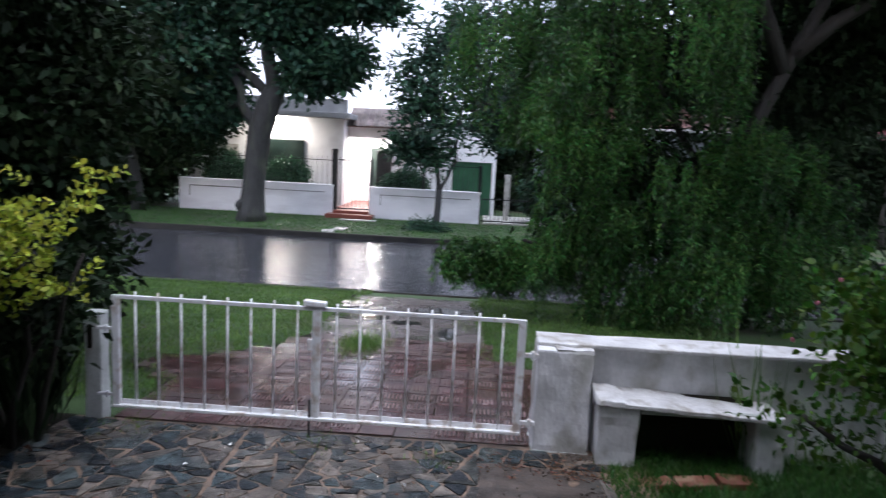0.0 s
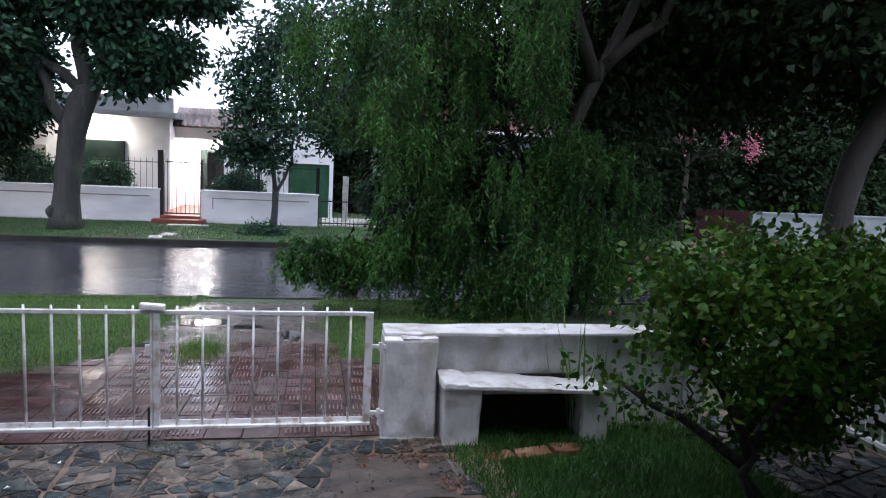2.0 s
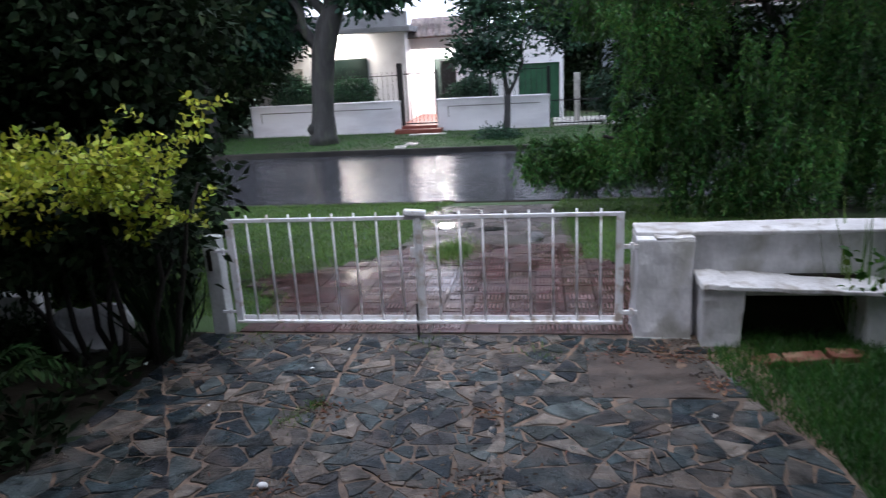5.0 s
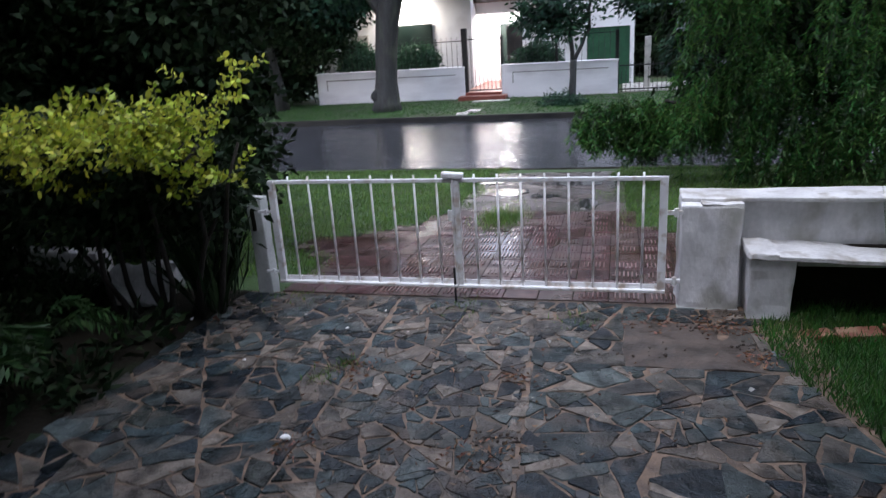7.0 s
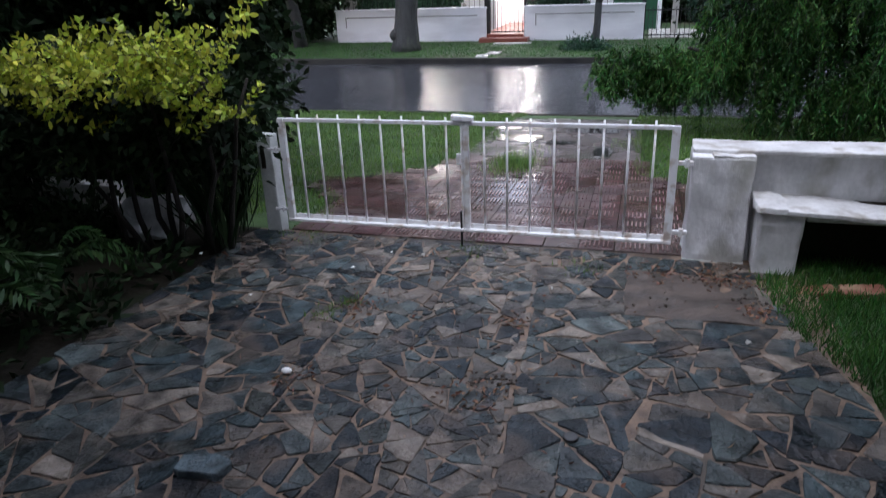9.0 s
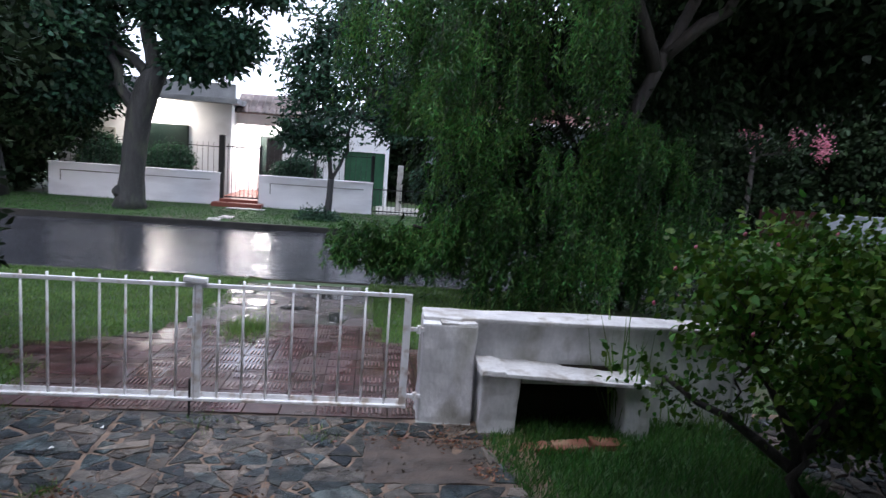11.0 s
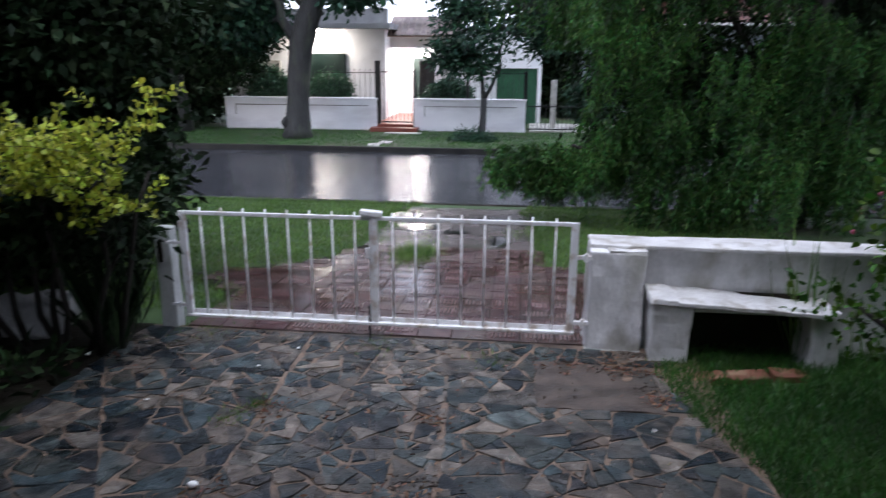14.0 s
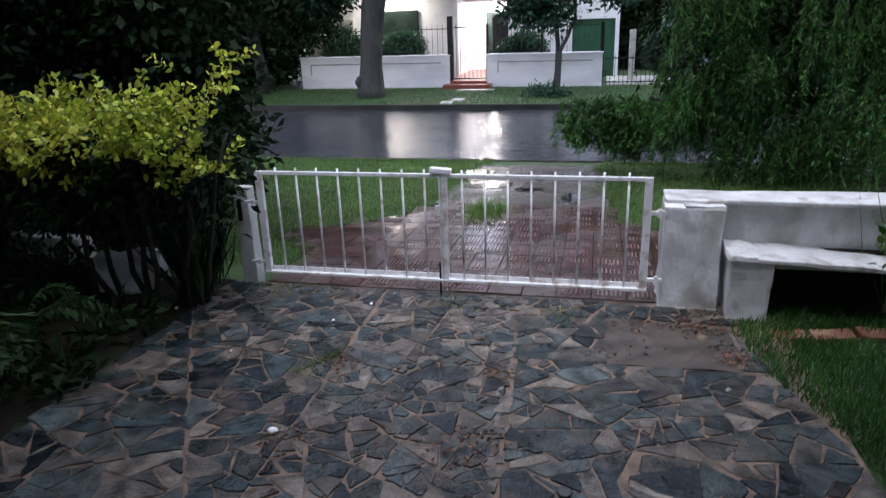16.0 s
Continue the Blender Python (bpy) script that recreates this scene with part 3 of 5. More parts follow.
sg = thing("driveway_fence", (1.3, 19.5, -0.2), "black iron bar gate across a driveway", "gate")
part("bottom_rail", block(0.6, 2.0, 19.49, 19.52, -0.12, -0.09), IRON, sg)
part("top_rail", block(0.6, 2.0, 19.49, 19.52, 0.5, 0.53), IRON, sg)
for i in range(12):
    part("bar", tube(bmesh.new(), [(0.66 + i * 0.115, 19.505, -0.18), (0.66 + i * 0.115, 19.505, 0.6)], [0.009, 0.007], 5), IRON, sg)
tagged(new("driveway_slab", mesh_of("driveway_slab", block(0.7, 2.6, 19.7, 22, -0.25, -0.17), PALE_SLAB)), "pale wet concrete driveway strip", "driveway", kind="structure")
tagged(new("fence_post", mesh_of("fence_post", block(1.28, 1.45, 20.6, 20.77, -0.2, 1.2, 0.015), PALE_SLAB)), "pale concrete post beside driveway", "post")

# far neighbours to the right
nb = thing("red_roofed_house", (7, 26, -0.2), "pale bungalow with red tiled roof and white fascia", "house")
part("wall", block(2.4, 10.2, 24.3, 30, -0.25, 2.85), BLUE_GREY, nb)
part("fascia", block(2.2, 10.4, 23.9, 24.0, 2.84, 2.93), COPING, nb)
bm = bmesh.new()
vs = [bm.verts.new(v) for v in ((2.1, 23.9, 2.95), (10.5, 23.9, 2.95), (9.5, 27.5, 4.3), (3.0, 27.5, 4.3), (2.1, 30, 2.95), (10.5, 30, 2.95))]
for f in ((0, 1, 2, 3), (3, 2, 5, 4), (0, 3, 4), (1, 5, 2)):
    bm.faces.new([vs[i] for i in f])
part("roof", bm, RED_ROOF, nb)
part("window", block(6.4, 7.6, 24.26, 24.3, 0.9, 2.1, 0.01), GREY_PAINT, nb)
part("window", block(3.4, 4.4, 24.26, 24.3, 0.9, 2.1, 0.01), GREY_PAINT, nb)
# white wall in grey, for the shade of the trees over it
eastw = thing("street_wall", (17, 19.1, -0.2), "low white wall across the street, dimmed for tree shade", "wall")
part("wall_body", block(13.8, 24, 19.0, 19.2, -0.25, 0.68, 0.01), BLUE_GREY, eastw)
part("wall_cap", block(13.78, 24, 18.96, 19.24, 0.675, 0.73, 0.01), BLUE_GREY, eastw)
mg = thing("maroon_gate", (12.8, 19.1, -0.2), "dark maroon sheet metal gate", "gate")
part("gate_leaf", block(11.9, 12.8, 19.05, 19.1, -0.15, 0.75, 0.01), MAROON, mg)
part("gate_leaf", block(12.83, 13.75, 19.05, 19.1, -0.15, 0.75, 0.01), MAROON, mg)
al = thing("gate_lamp", (9.5, 19.0, -0.2), "short dark lamp post with amber light", "lamp")
part("post", tube(bmesh.new(), [(9.5, 19, -0.25), (9.5, 19, 0.95)], [0.05, 0.04], 8), IRON, al)
bm = bmesh.new()
bmesh.ops.create_icosphere(bm, subdivisions=2, radius=0.085, matrix=Matrix.Translation((9.5, 19, 1.02)))
part("globe", bm, AMBER, al, "small amber glowing globe", True)

# unseen house wall and eave added behind the viewer, grey to bounce less light
home = thing("unseen_rear_wall", (0, -4, 0.2), "unseen grey wall added behind the viewer", "wall", kind="structure")
part("wall", block(-9, 9, -4.3, -4.0, 0.0, 3.2), BLUE_GREY, home)
part("eave", block(-9, 9, -4.3, -3.2, 3.2, 3.35), GREY_PAINT, home)

# ---- trees ----


def grow_tree(name, base, trunk_pts, trunk_r, limbs, centres, spread, per, leaf, mats, label, droop=0.3, category="tree", seg=12, flat=0.7):
    """A tree: trunk, limbs (lists of points with radii) and clumps of leaves, with twigs to the clumps."""
    t = thing(name, base, label, category)
    bm = bmesh.new()
    tube(bm, trunk_pts, trunk_r, seg)
    for v in bm.verts:
        v.co += 0.12 * trunk_r[0] * noise.noise_vector(v.co * 3.0)
    part("trunk", bm, mats[0], t, smooth=True)
    ends = [Vector(trunk_pts[-1])]
    for pts, radii in limbs:
        part("limb", tube(bmesh.new(), pts, radii, 8), mats[0], t, smooth=True)
        ends += [Vector(p) for p in pts[1:]]
    bm = bmesh.new()
    for c in centres[:: max(1, len(centres) // 120)]:
        c = Vector(c)
        e = min(ends, key=lambda q: (q - c).length)
        tube(bm, wander(e, c, 3, 0.06 * (e - c).length), [0.03, 0.02, 0.012, 0.006], 5)
    part("twig_growth", bm, mats[0], t)["kind"] = "stuff"
    clump_leaves("crown", centres, spread, per, leaf[0], leaf[1], mats[1], t, droop, flat)
    return t


def limb(a, b, r0, r1, n=5, amount=0.12):
    pts = wander(a, b, n, amount)
    return pts, [r0 + (r1 - r0) * i / n for i in range(n + 1)]


# large street tree with the leaning trunk
c1 = np.concatenate([
    shell_points(40, (-6.9, 16.9, 5.0), (1.3, 1.6, 1.6), 0.3),
    shell_points(55, (-6.9, 17.7, 2.9), (1.1, 0.8, 1.0), 0.3),
    shell_points(60, (-3.9, 17.0, 6.1), (2.3, 1.6, 0.9), 0.3),
    shell_points(18, (-3.7, 17.2, 3.55), (0.65, 0.6, 0.45), 0.2),
    shell_points(20, (-5.7, 17.3, 5.2), (0.8, 0.9, 0.6), 0.3),
    shell_points(26, (-3.3, 17.2, 3.95), (0.85, 0.6, 0.5), 0.2), shell_points(24, (-4.0, 17.0, 5.0), (1.0, 0.7, 0.4), 0.2),
    shell_points(26, (-2.6, 17.0, 5.3), (1.0, 0.8, 0.5), 0.2), shell_points(10, (-4.3, 17.0, 4.5), (0.5, 0.5, 0.35), 0.2),
    shell_points(40, (-6.45, 17.6, 3.3), (0.6, 0.5, 0.9), 0.2)])
old_tree = grow_tree("street_tree", (-5.25, 17.25, -0.2),
          [(-5.27, 17.25, -0.25), (-5.26, 17.25, 0.05), (-5.24, 17.25, 0.6), (-5.16, 17.25, 1.3), (-5.06, 17.22, 2.05), (-4.85, 17.2, 2.7), (-4.55, 17.2, 3.3)],
          [0.43, 0.33, 0.275, 0.275, 0.29, 0.31, 0.22],
          [limb((-5.1, 17.25, 2.0), (-5.95, 17.2, 3.9), 0.15, 0.08), limb((-4.62, 17.2, 3.2), (-3.7, 17.2, 4.4), 0.17, 0.1), limb((-3.7, 17.2, 4.4), (-3.0, 17.0, 6.2), 0.1, 0.04),
           limb((-4.7, 17.2, 3.1), (-4.95, 17.0, 5.2), 0.2, 0.1), limb((-4.95, 17, 5.2), (-4.3, 16.8, 6.6), 0.1, 0.04),
           limb((-4.8, 17.3, 2.9), (-7.2, 17.5, 4.8), 0.14, 0.07), limb((-7.2, 17.5, 4.8), (-9.6, 16.6, 5.6), 0.07, 0.03)],
          c1, 0.25, 150, (0.2, 0.1), (BARK, STREET_LEAF), "old street tree with stout grey leaning trunk")
# left side of the crown as its own tree, leaves darkened for shade
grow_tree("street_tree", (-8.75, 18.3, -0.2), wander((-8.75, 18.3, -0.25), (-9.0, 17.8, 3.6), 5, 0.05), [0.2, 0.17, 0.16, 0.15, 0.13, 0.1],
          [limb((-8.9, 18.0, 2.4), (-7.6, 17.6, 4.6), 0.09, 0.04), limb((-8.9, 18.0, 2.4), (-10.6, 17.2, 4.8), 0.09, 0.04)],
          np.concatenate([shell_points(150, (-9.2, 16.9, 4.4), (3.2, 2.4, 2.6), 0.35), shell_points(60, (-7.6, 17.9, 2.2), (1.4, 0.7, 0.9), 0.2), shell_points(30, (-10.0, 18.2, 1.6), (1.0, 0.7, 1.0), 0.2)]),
          0.25, 150, (0.17, 0.09), (BARK, DARK_SHADE_LEAF), "dense street tree, leaves darkened for shade, pale trunk")
bm = bmesh.new()
bmesh.ops.create_icosphere(bm, subdivisions=3, radius=0.13, matrix=Matrix.Translation((-5.5, 17.08, 0.2)) @ Matrix.Diagonal((0.9, 0.9, 1.2, 1)))
for v in bm.verts:
    v.co += 0.04 * noise.noise_vector(v.co * 9.0)
part("burl", bm, BARK, old_tree, "knobbly burl low on the trunk", True)
# slender street tree that forks low
c2 = np.concatenate([shell_points(95, (-0.55, 17.4, 3.3), (1.25, 1.1, 1.9), 0.3), shell_points(18, (-1.1, 17.3, 1.85), (0.55, 0.5, 0.3), 0.3),
                     shell_points(50, (0.4, 17.3, 4.6), (1.5, 1.2, 1.6), 0.3), shell_points(40, (1.0, 17.7, 2.7), (0.7, 0.6, 0.9), 0.2)])
grow_tree("street_tree", (-0.52, 17.4, -0.2), [(-0.52, 17.4, -0.25), (-0.52, 17.4, 0.0), (-0.5, 17.4, 0.4), (-0.48, 17.4, 0.85)], [0.15, 0.1, 0.08, 0.085],
          [limb((-0.48, 17.4, 0.8), (-0.62, 17.4, 2.2), 0.062, 0.045, 4, 0.03), limb((-0.48, 17.4, 0.8), (-0.1, 17.4, 1.55), 0.05, 0.035, 4, 0.02),
           limb((-0.1, 17.4, 1.55), (0.2, 17.3, 3.6), 0.04, 0.02), limb((-0.62, 17.4, 2.2), (-0.9, 17.4, 4.0), 0.05, 0.02)],
          c2, 0.2, 62, (0.15, 0.07), (BARK, STREET_LEAF), "slender street tree with low forked trunk")

# weeping pepper tree on the near verge
pepper = thing("pepper_tree", (3.4, 9.3, -0.25), "weeping pepper tree with hanging feathery foliage", "tree")
trunk_pts = [(3.2, 9.2, -0.3), (3.35, 9.2, 0.6), (3.6, 9.15, 1.4), (3.9, 9.1, 2.2), (4.3, 9.0, 3.2), (4.75, 9.0, 4.2)]
part("trunk", tube(bmesh.new(), trunk_pts, [0.26, 0.17, 0.11, 0.095, 0.085, 0.075], 12), DARK_BARK, pepper, smooth=True)
pep_limbs = [limb((3.3, 9.2, 0.6), (1.1, 8.4, 0.8), 0.08, 0.02), limb((3.6, 9.2, 1.5), (1.7, 9.0, 4.2), 0.055, 0.02), limb((4.2, 9, 3.0), (3.0, 8.2, 5.0), 0.1, 0.04),
             limb((4.3, 9, 3.2), (6.0, 8.8, 5.0), 0.1, 0.04)]
for pts, radii in pep_limbs:
    part("limb", tube(bmesh.new(), pts, radii, 8), DARK_BARK, pepper, smooth=True)
bases, ways, lens, wids = [], [], [], []
stem_bm = bmesh.new()


def strand(x, y, z, drop, per=46, stem=True):
    """One hanging spray of narrow leaflets, with a slight sideways drift."""
    if x < 1.3 and 0.85 < z < 2.1:
        return
    if x > 3.7 and z > 2.35:
        return
    if 2.6 < x < 3.3 and 2.05 < z < 2.32:
        return
    if 2.6 < x < 3.3 and z >= 2.32:
        drop = min(drop, z - 2.3)
    if x < 1.3 and z >= 2.1:
        drop = min(drop, z - 1.95)
    if x < 2.0 and z < 1.4:
        drop = min(drop, z - (0.36 - 0.35 * max(0.0, x - 0.4)) + random.gauss(0, 0.13))
        if drop < 0.08:
            return
    drift = np.array([random.gauss(0, 0.1) - 0.05, random.gauss(0, 0.1), 0])
    f = np.sort(np.random.uniform(0, 1, per))
    p = np.array([x, y, z]) + f[:, None] * drift * drop + np.outer(-drop * f, [0, 0, 1])
    p[:, :2] += np.sin(f * 6 + x * 5)[:, None] * 0.03
    w = np.random.normal(size=(per, 3)) * np.array([0.65, 0.65, 0.3]) + np.array([0, 0, -0.8])
    bases.append(p), ways.append(w)
    lens.append(np.random.uniform(0.045, 0.11, per)), wids.append(np.random.uniform(0.011, 0.021, per))
    if stem:
        tube(stem_bm, [p[0], p[len(p) // 2], p[-1]], [0.004, 0.003, 0.002], 3)


def tassels(n, centre, radii, drop, strands=20, per=58):
    """Groups of strands that hang from the ends of branches."""
    for c in shell_points(n, centre, radii, 0.3):
        for _ in range(strands):
            strand(c[0] + random.gauss(0, 0.1), c[1] + random.gauss(0, 0.1), c[2] + random.gauss(0, 0.1), random.uniform(0.4, 1.0) * drop, per, random.random() < 0.25)


tassels(31, (1.45, 8.4, 3.2), (1.25, 1.0, 1.6), 1.4)
tassels(29, (3.0, 8.6, 4.2), (1.6, 1.2, 1.3), 1.6)
tassels(22, (2.4, 8.5, 1.6), (1.2, 0.8, 0.6), 0.9)
tassels(20, (1.25, 8.3, 0.9), (0.9, 0.6, 0.3), 0.75)
tassels(10, (0.55, 8.2, 0.72), (0.4, 0.4, 0.18), 0.65)
tassels(16, (3.9, 8.5, 2.1), (0.7, 0.5, 0.35), 0.8)
tassels(24, (2.9, 8.3, 0.95), (1.3, 0.8, 0.55), 1.0)
tassels(22, (4.3, 8.6, 1.1), (0.9, 0.7, 0.7), 1.0)
# inner leaves in a darker colour: the shade between the tassels
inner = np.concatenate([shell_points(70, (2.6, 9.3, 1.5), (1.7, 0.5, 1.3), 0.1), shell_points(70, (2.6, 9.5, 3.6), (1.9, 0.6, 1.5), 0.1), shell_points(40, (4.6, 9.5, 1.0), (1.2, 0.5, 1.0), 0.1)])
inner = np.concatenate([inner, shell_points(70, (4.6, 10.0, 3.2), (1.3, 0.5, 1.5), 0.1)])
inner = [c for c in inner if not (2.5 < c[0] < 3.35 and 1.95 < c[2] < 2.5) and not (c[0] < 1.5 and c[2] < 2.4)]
# unseen canopy added on top to block skylight from the tassels
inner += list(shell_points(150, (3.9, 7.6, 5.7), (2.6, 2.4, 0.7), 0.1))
clump_leaves("inner_foliage", inner, 0.28, 130, 0.14, 0.05, DARK_SHADE_LEAF, pepper, 0.9)
part("stem_growth", stem_bm, DARK_BARK, pepper)["kind"] = "stuff"
crown = new("crown", leaf_mesh("crown", np.concatenate(bases), np.concatenate(ways), np.concatenate(lens), np.concatenate(wids), PEPPER_LEAF))
adopt(crown, pepper)["kind"] = "stuff"

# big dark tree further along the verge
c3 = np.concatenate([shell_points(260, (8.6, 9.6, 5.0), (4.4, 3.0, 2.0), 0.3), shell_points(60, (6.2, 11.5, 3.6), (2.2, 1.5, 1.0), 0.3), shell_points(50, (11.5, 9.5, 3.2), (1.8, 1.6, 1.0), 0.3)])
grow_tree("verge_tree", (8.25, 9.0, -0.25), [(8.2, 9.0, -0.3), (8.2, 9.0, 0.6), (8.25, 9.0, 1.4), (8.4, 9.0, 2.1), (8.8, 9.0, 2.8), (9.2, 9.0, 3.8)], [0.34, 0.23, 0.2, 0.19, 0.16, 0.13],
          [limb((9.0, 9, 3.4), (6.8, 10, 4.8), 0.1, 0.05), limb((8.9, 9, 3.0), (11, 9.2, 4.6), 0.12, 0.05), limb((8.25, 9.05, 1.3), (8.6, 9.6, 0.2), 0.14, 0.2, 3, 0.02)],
          c3, 0.4, 240, (0.17, 0.09), (DARK_BARK, DARK_SHADE_LEAF), "large dark verge tree with curving trunk")
# backdrop of trees over the street, each its own
for x, y, z, rx, rz, n, lab in ((-11.5, 21, 2.4, 3.2, 2.6, 130, "dense dark garden tree beside the bungalow"), (12.0, 21.5, 2.5, 3.0, 2.3, 150, "dense dark garden tree across the street"),
                                (17.5, 21.5, 3.0, 3.6, 2.8, 160, "dense dark garden tree across the street"), (24, 23, 3.5, 4.0, 3.5, 150, "dense dark garden tree across the street"),
                                (5.2, 27.5, 4.6, 3.6, 2.4, 110, "dark tree behind the red roofed house"), (-17, 20, 3.0, 4.0, 3.2, 130, "dense dark garden tree across the street"), (1.9, 26.5, 2.2, 1.6, 2.2, 90, "dark tree behind the green garage")):
    base = (x, y, -0.22)
    cs = np.concatenate([shell_points(n, (x, y, z), (rx, 2.0, rz), 0.4), shell_points(n // 3, (x, y - 0.6, 0.7), (rx, 1.2, 0.8), 0.3)])
    grow_tree("garden_tree", base, wander((x, y, -0.25), (x + 0.3, y, z), 5, 0.08), [0.25, 0.22, 0.2, 0.18, 0.15, 0.1],
              [limb((x, y, z * 0.6), (x + rx * 0.6, y, z + rz * 0.5), 0.1, 0.04), limb((x, y, z * 0.6), (x - rx * 0.6, y, z + rz * 0.5), 0.1, 0.04)],
              cs, 0.42, 180, (0.26, 0.14), (DARK_BARK, DARK_SHADE_LEAF), lab)
# pink blossom tree
pb = grow_tree("blossom_tree", (11.2, 18.6, -0.22), wander((11.2, 18.6, -0.25), (11.2, 18.6, 2.4), 4, 0.06), [0.1, 0.09, 0.08, 0.07, 0.05],
               [limb((11.2, 18.6, 2.2), (11.0, 18.5, 3.2), 0.05, 0.02), limb((11.2, 18.6, 2.0), (12.7, 18.5, 3.0), 0.05, 0.02)],
               shell_points(30, (11.7, 18.6, 2.7), (1.3, 0.6, 0.6), 0.3), 0.25, 70, (0.12, 0.06), (DARK_BARK, DARK_SHADE_LEAF), "small tree with pink blossom heads")
for c, s in (((10.85, 18.2, 3.0), 0.16), ((12.95, 18.2, 2.75), 0.14), ((13.0, 18.2, 2.55), 0.1), ((12.1, 18.2, 2.8), 0.08)):
    clump_leaves("blossom", [c], s, 130, 0.07, 0.06, PINK_PETAL, pb, 0.0, 1.5, "pink blossom head")

# ---- shrubs ----


def shrub(name, base, stems, centres, spread, per, leaf, mats, label, droop=0.2, flat=0.8, radius=0.022):
    s = thing(name, base, label, "shrub")
    bm = bmesh.new()
    for a, b in stems:
        part("stem", tube(bmesh.new(), wander(a, b, 4, 0.05), [radius, radius * 0.85, radius * 0.7, radius * 0.55, radius * 0.4], 7), mats[0], s, smooth=True)
    ends = [Vector(b) for _, b in stems]
    for c in centres[::3]:
        c = Vector(c)
        e = min(ends, key=lambda q: (q - c).length)
        tube(bm, wander(e, c, 3, 0.04), [0.009, 0.007, 0.005, 0.003], 5)
    part("twig_growth", bm, mats[0], s, smooth=True)["kind"] = "stuff"
    clump_leaves("foliage", centres, spread, per, leaf[0], leaf[1], mats[1], s, droop, flat)
    return s


# clipped round hedges behind the street wall
for x0, x1, z1 in ((-5.85, -4.6, 1.42), (-2.45, -1.0, 1.25), (-7.6, -6.6, 1.5), (1.75, 3.1, 1.3), (2.6, 4.4, 2.0)):
    cx, rx = (x0 + x1) / 2, (x1 - x0) / 2
    # western hedges take the brighter leaf, their light put into the colour
    shrub("round_hedge", (cx, 20.3, -0.2), [((cx, 20.3, -0.2), (cx, 20.3, 0.7))], shell_points(110, (cx, 20.3, z1 - 0.65), (rx, 0.45, 0.58), 0.3), 0.1, 170, (0.08, 0.04),
          (DARK_BARK, LIT_HEDGE_LEAF if x1 < -4 else STREET_LEAF), "clipped round green hedge behind the street wall")
shrub("low_shrub", (-0.75, 17.3, -0.2), [((-0.75, 17.3, -0.2), (-0.75, 17.3, 0.0))], shell_points(24, (-0.8, 17.2, -0.1), (0.6, 0.4, 0.16), 0.3), 0.08, 60, (0.09, 0.03),
      (DARK_BARK, STREET_LEAF), "low dark tuft at the foot of a street tree")

# golden shrub with bare dark stems
gold_c = np.concatenate([shell_points(74, (-2.28, 3.35, 1.2), (0.66, 0.4, 0.24), 0.2, -0.4), shell_points(12, (-1.8, 3.3, 1.27), (0.28, 0.25, 0.2), 0.3),
                         np.array([(-2.45, 3.3, 1.0), (-2.48, 3.3, 0.93), (-1.62, 3.4, 1.02), (-1.5, 3.5, 1.0), (-1.85, 3.3, 0.96), (-2.7, 3.3, 1.05), (-1.45, 3.45, 1.55), (-1.55, 3.4, 1.5), (-2.9, 3.2, 1.1)])])
shrub("golden_shrub", (-2.2, 3.4, 0.08), [((-2.2 + dx, 3.5 + dy, 0.07), (-2.2 + 2.2 * dx, 3.4 + dy, 1.2)) for dx, dy in ((-0.25, 0), (-0.1, 0.1), (0.05, -0.05), (0.2, 0.05), (0.3, 0.12))],
      gold_c[::2], 0.05, 2, (0.045, 0.026), (DARK_BARK, GOLD_LEAF), "garden shrub with bright golden green leaves", 0.25)
golden = [o for o in bpy.data.objects if o.name.startswith("golden_shrub")][0]
fb, fw, fl = [], [], []
shoot_bm = bmesh.new()
for c in gold_c:
    for _ in range(4):
        a, rise = random.uniform(0, 2 * math.pi), random.uniform(-0.15, 1.3)
        d = Vector((math.cos(a), math.sin(a), rise)).normalized()
        root, reach = Vector(c) + Vector([random.gauss(0, 0.05) for _ in range(3)]), random.uniform(0.07, 0.2)
        tube(shoot_bm, [root, root + d * reach], [0.0025, 0.0015], 3)
        turn = random.uniform(0, math.pi)
        side = d.cross(Vector((math.cos(turn), math.sin(turn), 0.3))).normalized()
        for f in np.arange(0.02, reach + 0.02, 0.026):
            side = (Matrix.Rotation(radians(85), 3, d) @ side).normalized()
            for sgn in (-1, 1):
                fb.append(root + d * float(f))
                fw.append(side * sgn + d * 0.55 + Vector((0, 0, -0.15)))
                fl.append(random.uniform(0.03, 0.056))
part("shoot_growth", shoot_bm, DARK_BARK, golden)["kind"] = "stuff"
adopt(new("shoot_leaves", leaf_mesh("shoot_leaves", np.array(fb), np.array(fw), np.array(fl), np.array(fl) * 0.6, GOLD_LEAF, six=True)), golden)["kind"] = "stuff"
# near-black leaves below the golden ones, shade put into their colour
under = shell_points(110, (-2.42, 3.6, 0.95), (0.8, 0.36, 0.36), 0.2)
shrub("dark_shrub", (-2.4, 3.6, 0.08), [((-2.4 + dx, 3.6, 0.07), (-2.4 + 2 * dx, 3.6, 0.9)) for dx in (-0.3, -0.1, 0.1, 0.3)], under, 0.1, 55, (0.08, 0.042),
      (DARK_BARK, DARK_SHADE_LEAF), "dense shrub under the golden leaves, darkened for shade")
